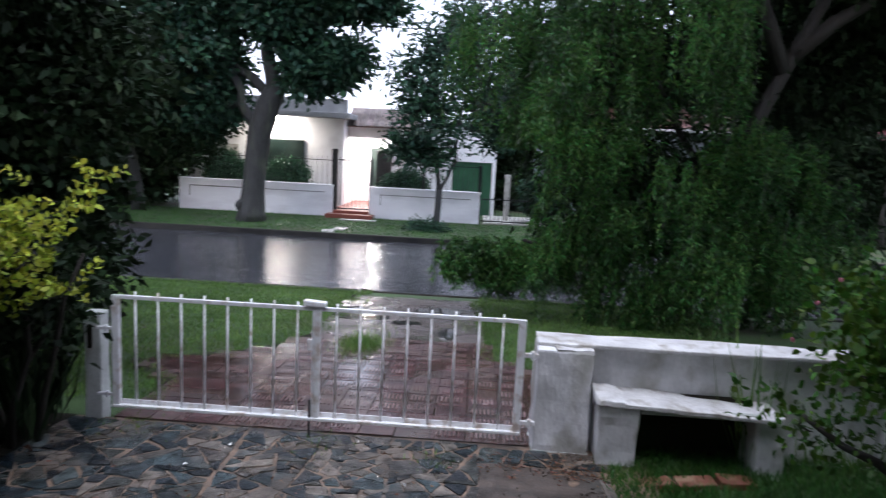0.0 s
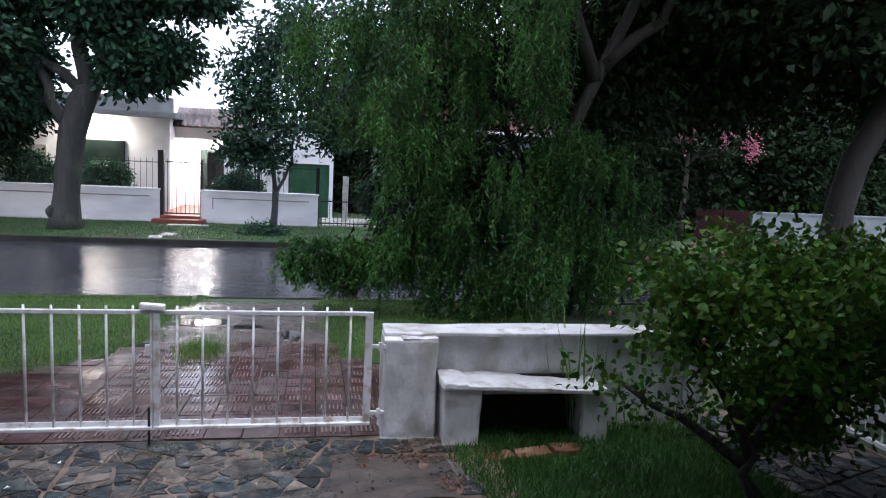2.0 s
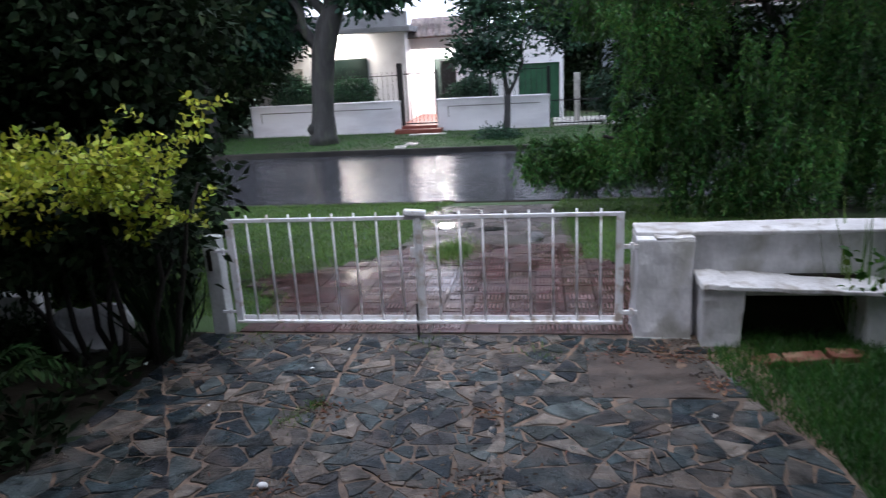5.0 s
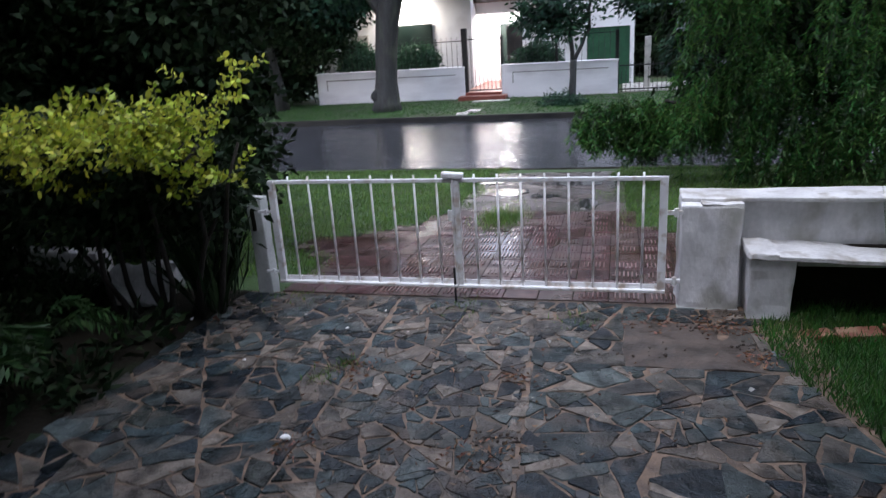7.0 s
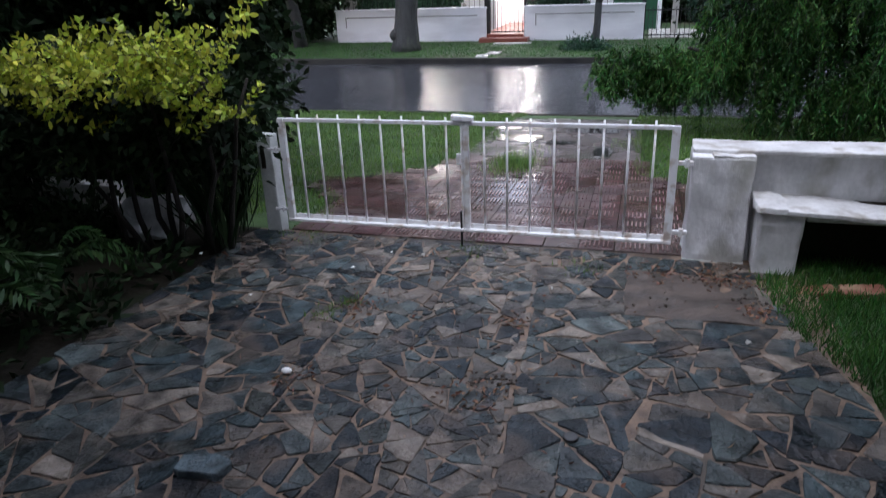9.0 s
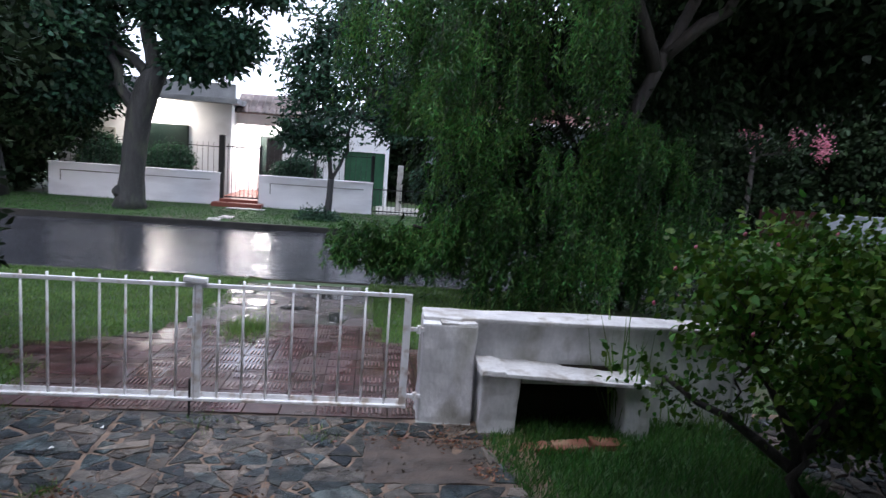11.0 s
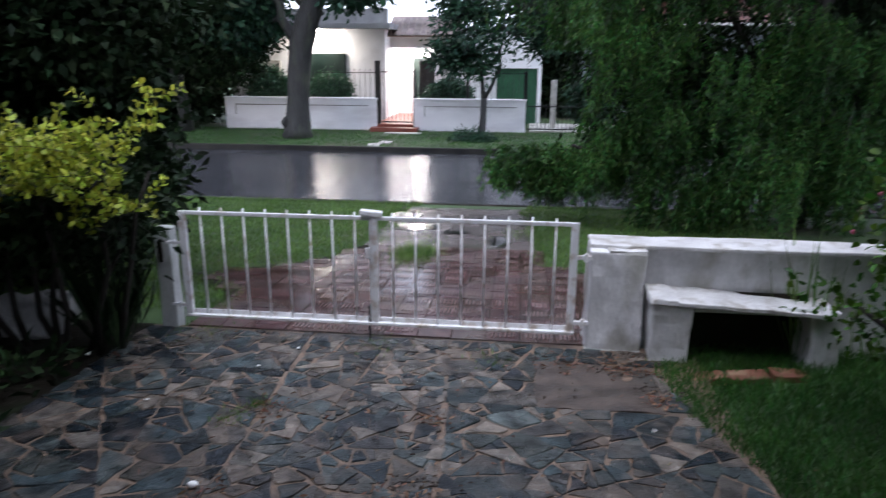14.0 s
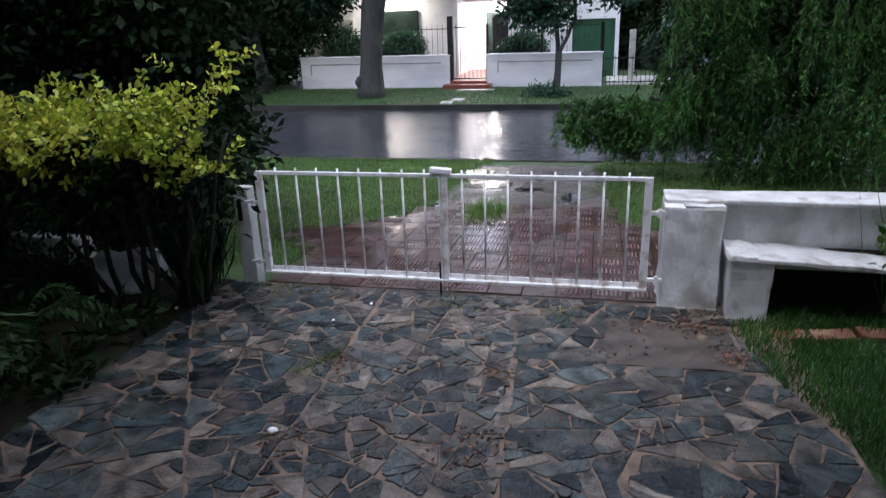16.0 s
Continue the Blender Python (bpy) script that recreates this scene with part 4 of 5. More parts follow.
# tall screen of garden trees left of the gate, leaves darkened for shade
# the right-hand and rear ones are mostly unseen, added to block light
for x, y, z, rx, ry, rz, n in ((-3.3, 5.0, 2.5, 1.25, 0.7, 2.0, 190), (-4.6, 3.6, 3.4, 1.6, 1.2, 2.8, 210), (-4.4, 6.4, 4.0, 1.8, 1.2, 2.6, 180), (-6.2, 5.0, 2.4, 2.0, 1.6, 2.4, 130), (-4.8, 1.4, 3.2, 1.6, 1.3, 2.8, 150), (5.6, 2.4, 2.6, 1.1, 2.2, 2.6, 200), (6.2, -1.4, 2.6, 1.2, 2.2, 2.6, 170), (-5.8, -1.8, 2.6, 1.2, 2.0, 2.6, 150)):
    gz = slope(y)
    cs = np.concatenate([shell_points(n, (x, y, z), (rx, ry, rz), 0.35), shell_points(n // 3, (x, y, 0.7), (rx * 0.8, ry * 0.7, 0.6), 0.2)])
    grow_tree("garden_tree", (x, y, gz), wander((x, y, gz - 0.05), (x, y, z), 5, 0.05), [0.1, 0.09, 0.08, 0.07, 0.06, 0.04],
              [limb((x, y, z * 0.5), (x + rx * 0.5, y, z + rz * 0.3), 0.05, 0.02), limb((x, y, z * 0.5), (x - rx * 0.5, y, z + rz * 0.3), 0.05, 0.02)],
              cs, 0.17, 150, (0.1, 0.055), (DARK_BARK, DARK_SHADE_LEAF), "dense garden tree with shade-dark leaves, partly added to block light")
# unseen spreading crowns added over both sides of the garden, to darken the paving
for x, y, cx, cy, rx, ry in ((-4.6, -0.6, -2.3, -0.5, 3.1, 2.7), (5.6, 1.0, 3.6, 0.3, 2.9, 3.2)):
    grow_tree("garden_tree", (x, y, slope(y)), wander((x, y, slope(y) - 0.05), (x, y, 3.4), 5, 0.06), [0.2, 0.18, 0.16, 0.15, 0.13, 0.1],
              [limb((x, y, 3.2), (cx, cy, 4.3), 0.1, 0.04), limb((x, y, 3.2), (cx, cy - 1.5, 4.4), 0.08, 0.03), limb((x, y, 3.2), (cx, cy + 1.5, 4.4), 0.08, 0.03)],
              shell_points(260, (cx, cy, 3.9), (rx, ry, 0.6), 0.1), 0.3, 120, (0.2, 0.11), (DARK_BARK, DARK_SHADE_LEAF), "unseen spreading tree added to shade the garden")
# sword-leaved plants beside the post
for x, y in ((-2.02, 3.9), (-2.08, 3.75), (-1.97, 3.6)):
    pl_t = thing("sword_plant", (x, y, slope(y)), "dark strap-leaved plant beside the gate post", "plant")
    n = 34
    b = np.array([x, y, slope(y)]) + np.random.normal(size=(n, 3)) * np.array([0.05, 0.05, 0.0])
    w = np.random.normal(size=(n, 3)) * np.array([0.28, 0.28, 0.1]) + np.array([0.05, 0, 1])
    adopt(new("leaves", leaf_mesh("leaves", b, w, np.random.uniform(0.4, 0.8, n), np.random.uniform(0.02, 0.034, n), DARK_SHADE_LEAF)), pl_t)["kind"] = "stuff"
# dark leaves added over the bed in place of the shade there
cover = thing("shade_cover", (-2.9, 2.4, slope(2.4)), "low leaf cover added to darken the soil bed", "plants", kind="stuff")
spots = np.column_stack([np.random.uniform(-4.2, -2.02, 170), np.random.uniform(0.6, 4.0, 170), np.zeros(170)])
spots[:, 2] = [slope(y) + 0.06 for y in spots[:, 1]]
spots = [p for p in spots if not (p[1] > 2.7 and -2.8 < p[0] < -2.2)]
clump_leaves("foliage", spots, 0.1, 50, 0.09, 0.04, DARK_SHADE_LEAF, cover, -0.3, 0.6)
# fern with arching fronds over the paving edge
for fx, fy, count in ((-2.5, 2.65, 9), (-2.5, 2.15, 8), (-2.35, 1.7, 8)):
    fern = thing("fern", (fx, fy, slope(fy)), "green fern with arching fronds on bare soil", "fern")
    fb, fw, fl = [], [], []
    for i in range(count):
        a = random.uniform(-1.9, 1.2)
        reach, rise = random.uniform(0.3, 0.6), random.uniform(0.25, 0.5)
        pts = [Vector((fx + math.cos(a) * reach * f, fy + math.sin(a) * reach * f, slope(fy) + rise * math.sin(f * 2.5))) for f in np.linspace(0, 1, 14)]
        out = Vector((-math.sin(a), math.cos(a), 0))
        for j in range(2, 14):
            for sgn in (-1, 1):
                for q in (0, 0.5):
                    fb.append(pts[j] if q == 0 else (pts[j] + pts[j - 1]) / 2)
                    fw.append(out * sgn + Vector((0, 0, -0.25)) + 0.4 * (pts[j] - pts[j - 1]).normalized())
                    fl.append(0.12 * math.sin(math.pi * (j - 1) / 13.5) + 0.015)
    fr = new("fronds", leaf_mesh("fronds", np.array(fb), np.array(fw), np.array(fl), np.full(len(fl), 0.022), FERN_LEAF, 0.05))
    adopt(fr, fern)["kind"] = "stuff"
# hibiscus in the lawn
hib_c = np.concatenate([shell_points(170, (2.98, 3.0, 1.12), (0.92, 0.58, 0.44), 0.2, -0.7), shell_points(44, (3.2, 3.2, 0.62), (0.6, 0.4, 0.25), 0.1), shell_points(46, (2.95, 3.05, 0.62), (0.4, 0.3, 0.24), 0.1), shell_points(40, (3.3, 3.0, 1.3), (0.6, 0.5, 0.35), 0.3), shell_points(22, (2.22, 2.95, 1.15), (0.33, 0.3, 0.24), 0.3),
                        np.array([(2.0, 3.35, 0.72), (2.1, 3.3, 0.64), (2.2, 3.3, 0.58), (2.3, 3.3, 0.52), (2.35, 3.2, 0.68), (2.42, 3.1, 0.6)])])
hib = shrub("hibiscus_bush", (2.75, 2.95, 0.09), [((2.75, 2.95, 0.05), (2.78, 2.98, 0.5)), ((2.72, 2.95, 0.05), (2.7, 2.95, 0.45)), ((2.77, 2.97, 0.4), (3.3, 3.1, 0.95)), ((2.72, 2.95, 0.35), (2.4, 2.95, 0.85)), ((2.72, 2.95, 0.3), (2.14, 3.3, 0.66)), ((2.75, 2.95, 0.42), (2.8, 2.75, 0.95))],
            hib_c, 0.075, 42, (0.05, 0.031), (DARK_BARK, HIBISCUS_LEAF), "leafy hibiscus bush with pink buds in the lawn", 0.3, 0.8, 0.032)
for c in ((1.84, 2.85, 1.14), (2.0, 2.85, 1.4), (2.22, 2.85, 1.47), (2.17, 2.6, 1.08), (2.35, 2.8, 1.44), (2.62, 2.8, 1.5), (1.92, 2.85, 1.3)):
    bm = bmesh.new()
    bmesh.ops.create_icosphere(bm, subdivisions=2, radius=0.008, matrix=Matrix.Translation(c) @ pose(0, 0, 0, random.uniform(-30, 30), random.uniform(-30, 30)) @ Matrix.Diagonal((1, 1, 1.4, 1)))
    part("bud", bm, PINK_PETAL, hib, "pink flower bud", True)

# ---- grass ----


def grass(name, spots, height, width, label, mat=GRASS, lean=0.35):
    spots = np.asarray(spots)
    n = len(spots)
    z = np.array([slope(y) for y in spots[:, 1]]) - 0.02
    b = np.column_stack([spots, z])
    w = np.random.normal(size=(n, 3)) * np.array([lean, lean, 0.05]) + np.array([0, 0, 1.0])
    ob = new(name, leaf_mesh(name, b, w, height * np.random.uniform(0.5, 1.3, n), np.full(n, width), mat))
    return tagged(ob, label, "grass", kind="stuff")


def inside(x, y, poly):
    ok = False
    for (x0, y0), (x1, y1) in zip(poly, poly[1:] + poly[:1]):
        if (y0 > y) != (y1 > y) and x < (x1 - x0) * (y - y0) / (y1 - y0) + x0:
            ok = not ok
    return ok


TILES = [(-1.6, 4.05), (-1.78, 4.9), (-2.3, 5.35), (-1.4, 6.0), (-1.08, 6.75), (0.62, 6.75), (0.72, 6.1), (1.2, 5.8), (1.7, 5.2), (1.7, 4.6), (0.9, 4.05)]


def ragged(x, y):
    """Whether a spot lies on the bare part of the apron, whose edges the grass has overgrown."""
    n = noise.noise(Vector((x * 1.5, y * 1.5, 3.0)))
    return y > 6.5 and -0.98 + 0.28 * n < x < 0.58 + 0.2 * n


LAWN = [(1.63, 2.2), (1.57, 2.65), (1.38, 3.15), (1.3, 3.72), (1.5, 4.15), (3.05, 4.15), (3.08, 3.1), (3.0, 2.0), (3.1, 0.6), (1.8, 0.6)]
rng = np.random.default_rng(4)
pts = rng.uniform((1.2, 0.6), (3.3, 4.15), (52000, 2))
# lawn blades use the darkened green in place of shade
grass("lawn", [p for p in pts if inside(p[0], p[1], LAWN) and not (1.62 < p[0] < 2.1 and 3.64 < p[1] < 3.76)], 0.075, 0.006, "lush uncut lawn grass, green darkened for shade", SHADED_GRASS, 0.5)
pts = rng.uniform((-7, 4.4), (3.5, 9.6), (150000, 2))
keep = [p for p in pts if not inside((p[0] + 0.2) * 1.09 - 0.2, (p[1] - 5.4) * 1.05 + 5.4, TILES) and not ragged(p[0], p[1]) and (p[0] < -1.5 or p[0] > 0.6 or p[1] > 6)]
grass("verge_grass", keep, 0.05, 0.007, "short bright green verge grass")
# far verge: shade of the street trees put into the blade colour
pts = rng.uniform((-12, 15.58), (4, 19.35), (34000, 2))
grass("far_verge_grass", [p for p in pts if not (-3.8 < p[0] < -2.4 and p[1] > 18.8)], 0.045, 0.011, "short verge grass across the street, darkened for shade", SHADED_GRASS)
tufts = [rng.normal(c, s, (n, 2)) for c, s, n in (((-0.8, 3.02), 0.035, 160), ((-0.87, 2.85), 0.05, 120), ((-0.45, 6.3), 0.14, 800), ((-1.0, 7.0), 0.12, 300), ((-1.0, 7.8), 0.15, 400), ((-1.0, 8.6), 0.15, 400), ((0.55, 7.6), 0.15, 300), ((-1.55, 3.98), 0.12, 200), ((-0.35, 3.9), 0.09, 120), ((0.35, 3.75), 0.06, 80), ((1.45, 3.8), 0.06, 160), ((-0.55, 7.1), 0.15, 300))]
grass("joint_weeds", np.concatenate(tufts), 0.05, 0.006, "small green weeds growing from paving joints")
grass("weed_patch", rng.normal((-0.52, 6.35), (0.11, 0.2), (1100, 2)), 0.1, 0.007, "green weed patch growing through the pavement")
blades = rng.normal((2.22, 4.0), (0.05, 0.03), (24, 2))
grass("tall_weeds", blades, 0.75, 0.012, "tall weed blades behind the bench", lean=0.2)
grass("tall_weeds", rng.uniform((2.5, 3.9), (3.1, 4.12), (60, 2)), 0.22, 0.01, "tall weed blades along the wall", lean=0.2)

# ---- paving ----
setting("drive_bed", block(-1.93, 1.58, -3.9, 4.06, -0.2, 0.0), MORTAR, "sandy mortar bed of the stone paved drive")
bed_ob = bpy.data.objects["drive_bed"]
for v in bed_ob.data.vertices:
    v.co.z += slope(v.co.y) - 0.001
setting("footpath_bed", block(3.06, 4.1, -3.9, 4.4, -0.2, 0.0), MORTAR, "sandy mortar bed of the stone footpath")
path_ob = bpy.data.objects["footpath_bed"]
for v in path_ob.data.vertices:
    v.co.z += slope(v.co.y) - 0.001
setting("apron", block(-1.1, 0.66, 6.7, 9.8, -0.3, 0.0, 0, 0.006, 7), WET_CONCRETE, "worn wet concrete driveway apron with puddles")
for v in bpy.data.objects["apron"].data.vertices:
    v.co.z += (slope(min(v.co.y, 9.74)) if v.co.z > -0.15 else 0) + 0.004 - (0.07 * max(0, (v.co.y - 8.9) / 0.9) if v.co.z > -0.3 else 0)


def slab_mesh(poly, thick, name, mat, drop=0.0):
    """A flat stone with worn edges from its outline, about its own middle."""
    cx = sum(p[0] for p in poly) / len(poly)
    cy = sum(p[1] for p in poly) / len(poly)
    bm = bmesh.new()
    lo = [bm.verts.new((x - cx, y - cy, -0.03)) for x, y in poly]
    mid = [bm.verts.new((x - cx, y - cy, thick - 0.005)) for x, y in poly]
    top = [bm.verts.new(((x - cx) * 0.95, (y - cy) * 0.95, thick)) for x, y in poly]
    n = len(poly)
    for a, b in ((lo, mid), (mid, top)):
        for i in range(n):
            bm.faces.new((a[i], a[(i + 1) % n], b[(i + 1) % n], b[i]))
    bm.faces.new(top)
    return mesh_of(name, bm, mat), cx, cy


def area_of(p):
    return abs(sum(a[0] * b[1] - b[0] * a[1] for a, b in zip(p, p[1:] + p[:1]))) / 2


def cut(poly, px, py, a):
    """Both halves of a convex outline cut by a line."""
    nx, ny = -math.sin(a), math.cos(a)
    left, right = [], []
    for p, q in zip(poly, poly[1:] + poly[:1]):
        dp, dq = (p[0] - px) * nx + (p[1] - py) * ny, (q[0] - px) * nx + (q[1] - py) * ny
        (left if dp >= 0 else right).append(p)
        if dp * dq < 0:
            f = dp / (dp - dq)
            m = (p[0] + f * (q[0] - p[0]), p[1] + f * (q[1] - p[1]))
            left.append(m), right.append(m)
    return left, right


def shards(poly, most, out):
    """Splits an outline into crooked paving pieces."""
    if area_of(poly) < most * random.choice((0.3, 0.7, 1.0, 1.3, 1.9)) or len(poly) < 3:
        if area_of(poly) > 0.0012:
            out.append(poly)
        return
    cx, cy = sum(p[0] for p in poly) / len(poly), sum(p[1] for p in poly) / len(poly)
    far = max(((p, q) for p in poly for q in poly), key=lambda e: (e[0][0] - e[1][0]) ** 2 + (e[0][1] - e[1][1]) ** 2)
    a = math.atan2(far[1][1] - far[0][1], far[1][0] - far[0][0]) + math.pi / 2 + random.gauss(0, 0.36)
    f = random.uniform(-0.16, 0.16)
    for half in cut(poly, cx + f * (far[1][0] - far[0][0]), cy + f * (far[1][1] - far[0][1]), a):
        if len(half) > 2:
            shards(half, most, out)


def shrink(poly, gap):
    """Moves the edges of a convex outline inwards, for the joint, and clips its corners a little."""
    cx, cy = sum(p[0] for p in poly) / len(poly), sum(p[1] for p in poly) / len(poly)
    r = math.sqrt(area_of(poly) / math.pi)
    k = max(0.5, 1 - gap / r)
    inner = [(cx + (x - cx) * k, cy + (y - cy) * k) for x, y in poly]
    out = []
    for i, p in enumerate(inner):
        a, b = inner[i - 1], inner[(i + 1) % len(inner)]
        c = random.uniform(0.02, 0.16)
        out.append((p[0] + c * (a[0] - p[0]), p[1] + c * (a[1] - p[1])))
        out.append((p[0] + c * (b[0] - p[0]), p[1] + c * (b[1] - p[1])))
    a, grow = random.gauss(0, 0.05), random.uniform(0.95, 1.05)
    ca, sa = grow * math.cos(a), grow * math.sin(a)
    out = [(cx + ca * (x - cx) - sa * (y - cy), cy + sa * (x - cx) + ca * (y - cy)) for x, y in out]
    jag = []
    for p, q in zip(out, out[1:] + out[:1]):
        d = math.hypot(q[0] - p[0], q[1] - p[1])
        jag.append(p)
        if d > 0.07:
            m, o = random.uniform(0.3, 0.7), random.gauss(0, 0.05) * d
            jag.append((p[0] + m * (q[0] - p[0]) + o * (q[1] - p[1]) / d, p[1] + m * (q[1] - p[1]) - o * (q[0] - p[0]) / d))
    return jag


random.seed(11)
pieces = []
for strip, size in (([(-1.98, -3.8), (-0.645, -3.8), (-0.685, 1.2), (-0.745, 2.6), (-0.815, 4.03), (-1.95, 4.03)], 0.022), ([(-0.63, -3.8), (0.326, -3.8), (0.246, 1.5), (0.165, 2.6), (0.078, 4.03), (-0.8, 4.03), (-0.73, 2.6)], 0.013),
                    ([(0.33, -3.8), (1.6, -3.8), (1.6, 2.3), (1.43, 3.172), (0.16, 3.172), (0.25, 1.5)], 0.024), ([(0.15, 3.17), (0.615, 3.17), (0.605, 4.03), (0.08, 4.03)], 0.02), ([(0.61, 3.755), (1.4, 3.755), (1.4, 3.995), (0.61, 3.995)], 0.022),
                    ([(1.27, 3.2), (1.4, 3.2), (1.3, 3.74), (1.27, 3.74)], 0.02)):
    shards(strip, size, pieces)
pieces = [p for p in pieces if p]
near = sorted(pieces, key=lambda p: math.hypot(sum(q[0] for q in p) / len(p), sum(q[1] for q in p) / len(p) - 2.2))
rest_bm, tan_bm = bmesh.new(), bmesh.new()
for i, p in enumerate(near):
    q = shrink(p, random.choice((0.0, 0.001, 0.003, 0.006, 0.013)))
    if len(q) < 3:
        continue
    tan = random.random() < 0.2
    me, cx, cy = slab_mesh(q, random.uniform(0.001, 0.007), "flagstone", SANDSTONE if tan else SLATE)
    place = pose(cx, cy, slope(cy), -1.7 + random.gauss(0, 0.7), random.gauss(0, 0.7), 0)
    if i < 262:
        f_ob = new("flagstone", me)
        f_ob.matrix_basis = place
        f_ob.parent = bed_ob
    else:
        me.transform(place)
        (tan_bm if tan else rest_bm).from_mesh(me)
        bpy.data.meshes.remove(me)
for i in range(38):
    y = 1.3 + i * 0.072
    y += random.gauss(0, 0.02)
    w, d = random.uniform(0.012, 0.045), random.uniform(0.02, 0.06)
    x = 0.255 - 0.064 * (y - 1.3) + random.gauss(0, 0.02)
    me, cx, cy = slab_mesh(shrink([(x - w, y - d), (x + w, y - d * 0.8), (x + w * 0.8, y + d), (x - w * 0.6, y + d * 0.7)], 0.0), random.uniform(0.003, 0.009), "flagstone", SANDSTONE)
    f_ob = new("flagstone", me)
    f_ob.matrix_basis = pose(cx, cy, slope(cy), random.gauss(0, 2), random.gauss(0, 2), random.gauss(0, 6))
    f_ob.parent = bed_ob
random.seed(5)
walkway = []
shards([(3.08, 0.5), (4.05, 0.5), (4.05, 4.3), (3.08, 4.3)], 0.04, walkway)
for p in walkway:
    q = shrink(p, random.uniform(0.004, 0.014))
    me, cx, cy = slab_mesh(q, random.uniform(0.004, 0.013), "flagstone", SANDSTONE if random.random() < 0.3 else SLATE)
    f_ob = new("flagstone", me)
    f_ob.matrix_basis = pose(cx, cy, slope(cy), -1.7 + random.gauss(0, 0.7), random.gauss(0, 0.7), 0)
    f_ob.parent = path_ob
rest = part("flagstones", rest_bm, SLATE_REST, bed_ob)
rest["kind"] = "stuff"
part("tan_flagstones", tan_bm, TAN_REST, bed_ob)["kind"] = "stuff"
setting("concrete_patch", block(0.61, 1.27, 3.17, 3.75, -0.02, 0.006, 0.004, 0.014, 12), CONCRETE, "rough brown concrete patch in the paving")
for v in bpy.data.objects["concrete_patch"].data.vertices:
    v.co.z += slope(v.co.y)

# red grooved pavement tiles, one by one
setting("pavement_bed", block(-2.35, 1.75, 4.06, 6.78, -0.3, 0.0), SOIL, "dark bed below the red pavement tiles")
pav = bpy.data.objects["pavement_bed"]
bm = bmesh.new()
bm.faces.new([bm.verts.new((x, y, slope(y) + 0.001)) for x, y in TILES])
bm.to_mesh(pav.data)
bm.free()
tile = block(-0.108, 0.108, -0.108, 0.108, -0.02, 0.006, 0.003)
for i in range(6):
    block(-0.075 + i * 0.028, -0.0655 + i * 0.028, -0.055, 0.055, 0.004, 0.013, 0, 0, 0, tile)
# top faces of the ribs take the paler glint colour
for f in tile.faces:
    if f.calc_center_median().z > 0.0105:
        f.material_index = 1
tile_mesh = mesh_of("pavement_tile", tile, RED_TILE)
tile_mesh.materials.append(RIB_GLINT)
plain_mesh = mesh_of("pavement_tile", block(-0.108, 0.108, -0.108, 0.108, -0.02, 0.006, 0.003), RED_TILE)
for i in range(19):
    for j in range(13):
        x, y = -2.25 + i * 0.222, 4.17 + j * 0.222
        if inside(x, y, TILES):
            t = new("pavement_tile", plain_mesh if x < -1.0 or random.random() < 0.12 else tile_mesh)
            t.parent = pav
            t.matrix_basis = pose(x, y, slope(y) + random.uniform(-0.002, 0.003), -2.9 + random.gauss(0, 0.4), random.gauss(0, 0.4), random.gauss(0, 0.5))

# ---- small things ----
WATER = material("still_water", (0.02, 0.02, 0.02), (0.04, 0.038, 0.036), 6, 40, (0.015, 0.05), 0.15, 0.002)
for x, y, rx, ry, seed in ((-0.72, 7.72, 0.3, 0.2, 1.0), (0.28, 7.05, 0.1, 0.26, 4.0), (-0.2, 7.5, 0.16, 0.1, 7.0), (-0.95, 8.5, 0.2, 0.24, 9.0), (0.1, 8.3, 0.3, 0.16, 12.0)):
    bm = bmesh.new()
    ring = [(a, 1 + 0.45 * noise.noise(Vector((2 * math.cos(a), 2 * math.sin(a), seed)))) for a in (2 * math.pi * i / 28 for i in range(28))]
    top = [bm.verts.new((rx * k * math.cos(a), ry * k * math.sin(a), 0.003)) for a, k in ring]
    low = [bm.verts.new((rx * 1.06 * k * math.cos(a), ry * 1.06 * k * math.sin(a), -0.012)) for a, k in ring]
    bm.faces.new(top)
    for i in range(28):
        bm.faces.new((low[i], low[(i + 1) % 28], top[(i + 1) % 28], top[i]))
    pd = tagged(new("puddle", mesh_of("puddle", bm, WATER)), "shallow puddle of rain on the worn apron", "puddle", "apron puddles")
    pd.matrix_basis = pose(x, y, slope(y) + 0.009, -2.6)

for i in range(3):
    x = 1.58 + i * 0.24
    b_ob = tagged(new("loose_brick", mesh_of("loose_brick", block(-0.11, 0.11, -0.055, 0.055, -0.03, 0.03, 0.008, 0.008, 3), BRICK)), "worn red brick edging half sunk in grass", "brick", "brick edging")
    b_ob.matrix_basis = pose(x, 3.68 + 0.05 * i, slope(3.7) - 0.022, random.uniform(-4, 4), random.uniform(-5, 5), 10 + random.uniform(-8, 8))
bm = bmesh.new()
bmesh.ops.create_icosphere(bm, subdivisions=3, radius=0.024, matrix=Matrix.Diagonal((1, 0.75, 0.6, 1)))
peb = tagged(new("pebble", mesh_of("pebble", bm, WHITE_SHELL, True)), "small white pebble lying on the paving", "pebble")
peb.location = (-0.785, 2.27, slope(2.27) + 0.018)
cov = tagged(new("drain_plug", mesh_of("drain_plug", tube(bmesh.new(), [(0, 0, 0), (0, 0, 0.009), (0, 0, 0.011)], [0.028, 0.028, 0.024], 14), BLACK_HOLE)), "small round black drain plug in the paving", "drain")
cov.location = (0.46, 2.09, slope(2.09) + 0.003)
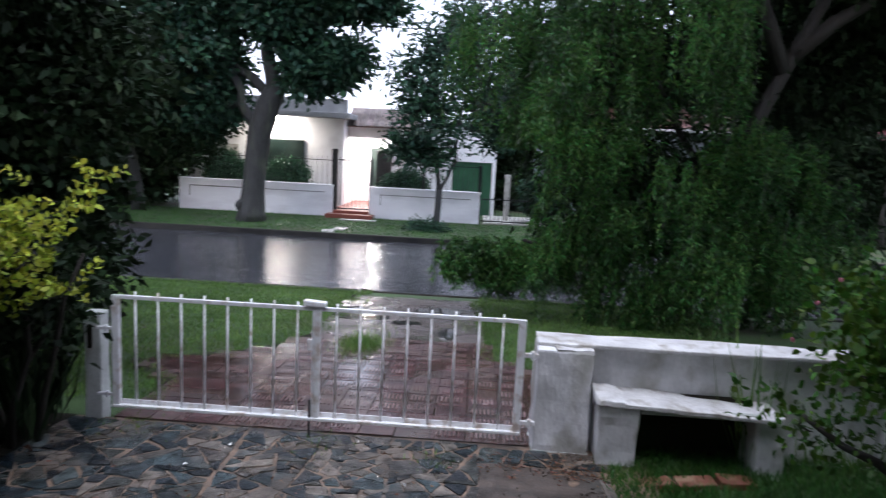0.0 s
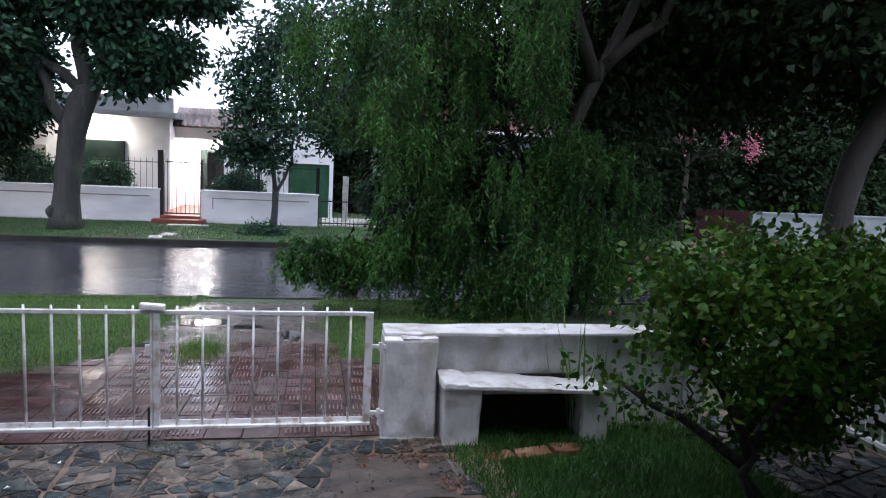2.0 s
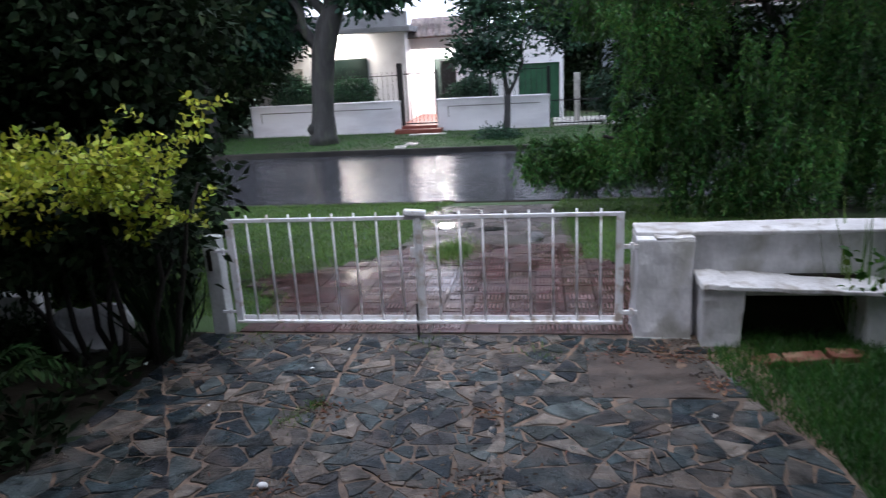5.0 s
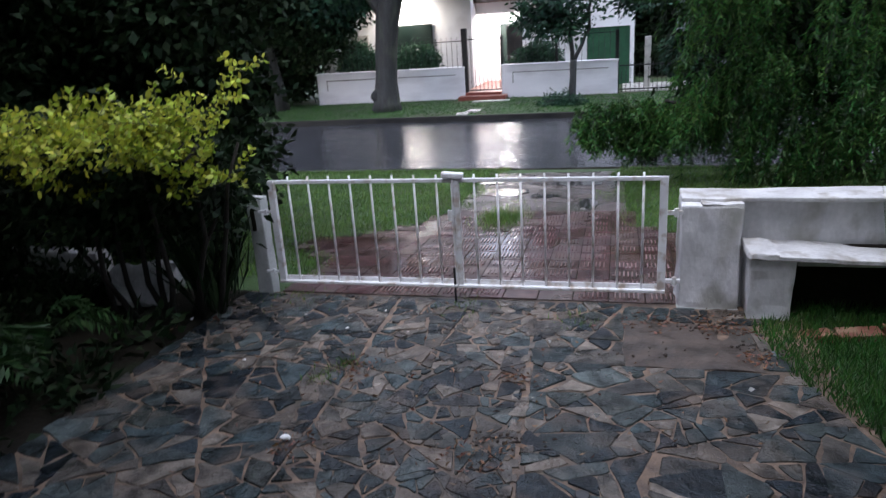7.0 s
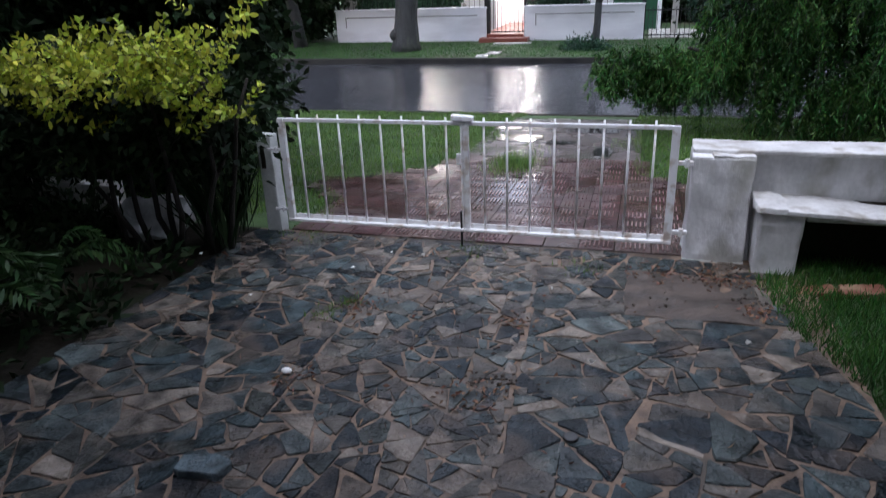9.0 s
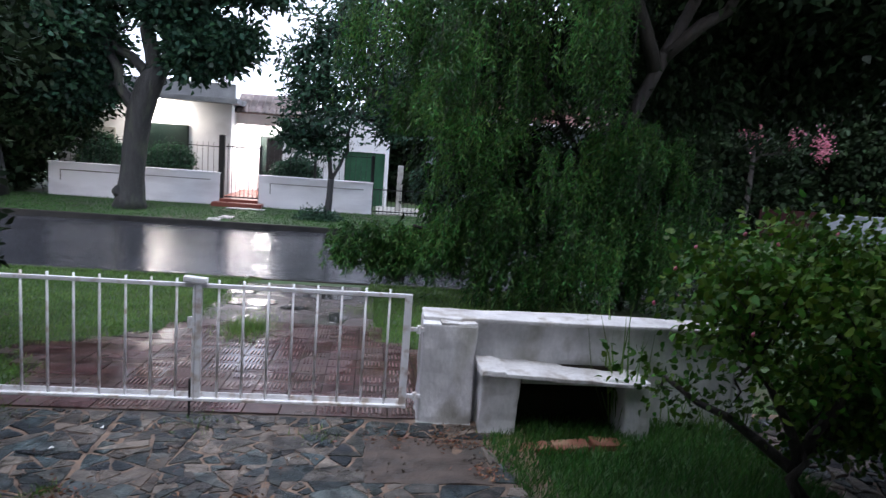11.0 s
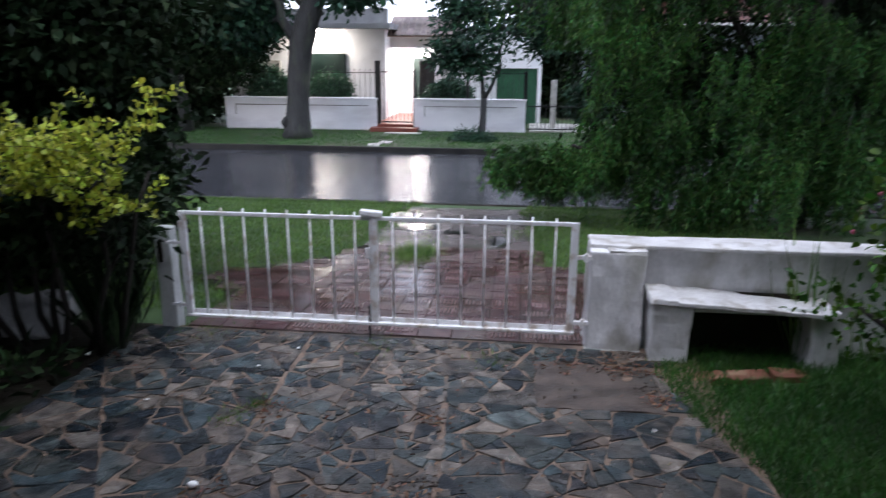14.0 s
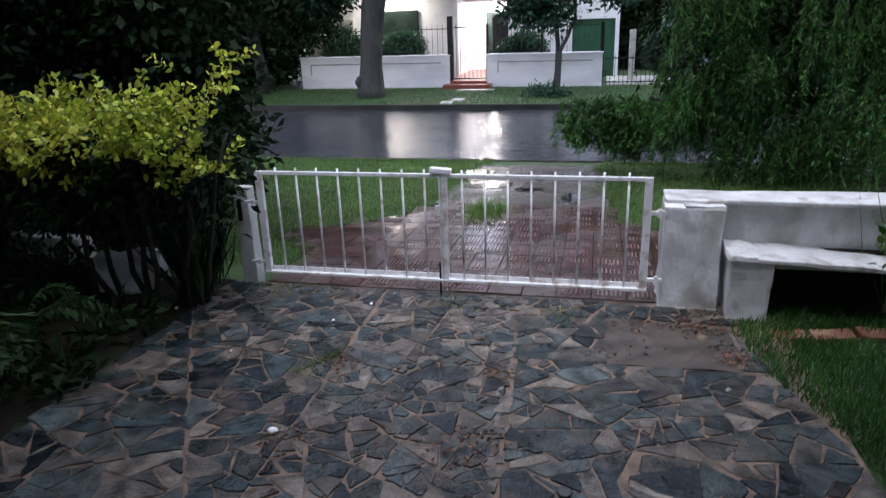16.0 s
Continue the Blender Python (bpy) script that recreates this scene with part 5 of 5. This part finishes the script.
me, cx, cy = slab_mesh(shrink([(-0.86, 1.56), (-0.68, 1.57), (-0.66, 1.66), (-0.74, 1.68), (-0.87, 1.65)], 0.002), 0.022, "loose_slate", stone_material("blue_slate", ((0.055, 0.08, 0.09), (0.075, 0.1, 0.11)), "object", 0.1))
ls = tagged(new("loose_slate", me), "loose blue grey slate piece on the paving", "stone")
ls.matrix_basis = pose(-0.76, 1.62, slope(1.62) + 0.012)
for name, spots, label in (("dry_leaves", [(-0.72, 2.98, 0.07, 60), (-0.74, 2.25, 0.06, 40), (0.05, 2.28, 0.09, 70), (0.09, 2.95, 0.05, 40), (1.2, 3.68, 0.06, 60), (1.26, 3.3, 0.05, 60), (0.75, 3.72, 0.09, 70), (1.05, 3.74, 0.09, 70), (-0.3, 2.9, 0.5, 90), (0.5, 2.6, 0.5, 60), (-1.2, 3.4, 0.5, 40)], "scattered dry brown leaves in paving joints"),):
    b = np.concatenate([np.column_stack([rng.normal((x, y), s, (n, 2)), np.zeros(n)]) for x, y, s, n in spots])
    b[:, 2] = [slope(y) + random.uniform(0.008, 0.022) for y in b[:, 1]]
    n = len(b)
    w = np.random.normal(size=(n, 3)) * np.array([1, 1, 0.15])
    tagged(new(name, leaf_mesh(name, b, w, np.random.uniform(0.015, 0.045, n), np.random.uniform(0.006, 0.014, n), BROWN_LEAF)), label, "leaves", kind="stuff")
tagged(new("fallen_leaf", leaf_mesh("fallen_leaf", np.array([[-1.9, 3.5, slope(3.5) + 0.02]]), np.array([[1.0, -0.4, 0.1]]), [0.11], [0.04], BROWN_LEAF)), "curled dry leaf lying on the soil", "leaf")
for i, (x, y) in enumerate(((1.15, 2.96), (-2.04, 3.47), (0.23, 3.37), (-0.6, 3.72), (-0.95, 3.45), (-1.37, 2.98), (-0.83, 3.75), (0.48, 2.65))):
    pt = tagged(new("petal", leaf_mesh("petal", np.array([[0, 0, 0.0]]), np.array([[1.0, 0.3, 0.12]]), [0.03], [0.024], WHITE_SHELL, 0.3)), "small white fallen petal on wet paving", "petal", "fallen petals")
    pt.matrix_basis = pose(x, y, slope(y) + 0.016, 0, 0, 47 * i)
cb = bmesh.new()
tube(cb, [(-14 + i * 1.6, 19.0, 5.25 - 0.25 * math.sin(math.pi * i / 20)) for i in range(21)], [0.012] * 21, 5)
tagged(new("overhead_cable", mesh_of("overhead_cable", cb, IRON)), "thin black overhead cable along the street", "cable")
grit = bmesh.new()
random.seed(21)
for cx, cy, sp, n in ((0.95, 3.72, 0.16, 36), (1.28, 3.45, 0.08, 30), (0.7, 3.3, 0.12, 16), (-0.75, 2.95, 0.08, 18), (0.1, 2.4, 0.1, 24), (-1.7, 3.5, 0.3, 24), (1.15, 3.9, 0.12, 20)):
    for _ in range(n):
        x, y, k = random.gauss(cx, sp), random.gauss(cy, sp * 0.4), random.uniform(0.005, 0.014)
        bmesh.ops.create_icosphere(grit, subdivisions=1, radius=k, matrix=pose(x, y, slope(y) + 0.01, random.uniform(0, 90), 0, random.uniform(0, 90)) @ Matrix.Diagonal((1, 0.8, 0.5, 1)))
tagged(new("grit", mesh_of("grit", grit, CONCRETE)), "loose brown grit and crumbs on the paving", "grit", kind="stuff")
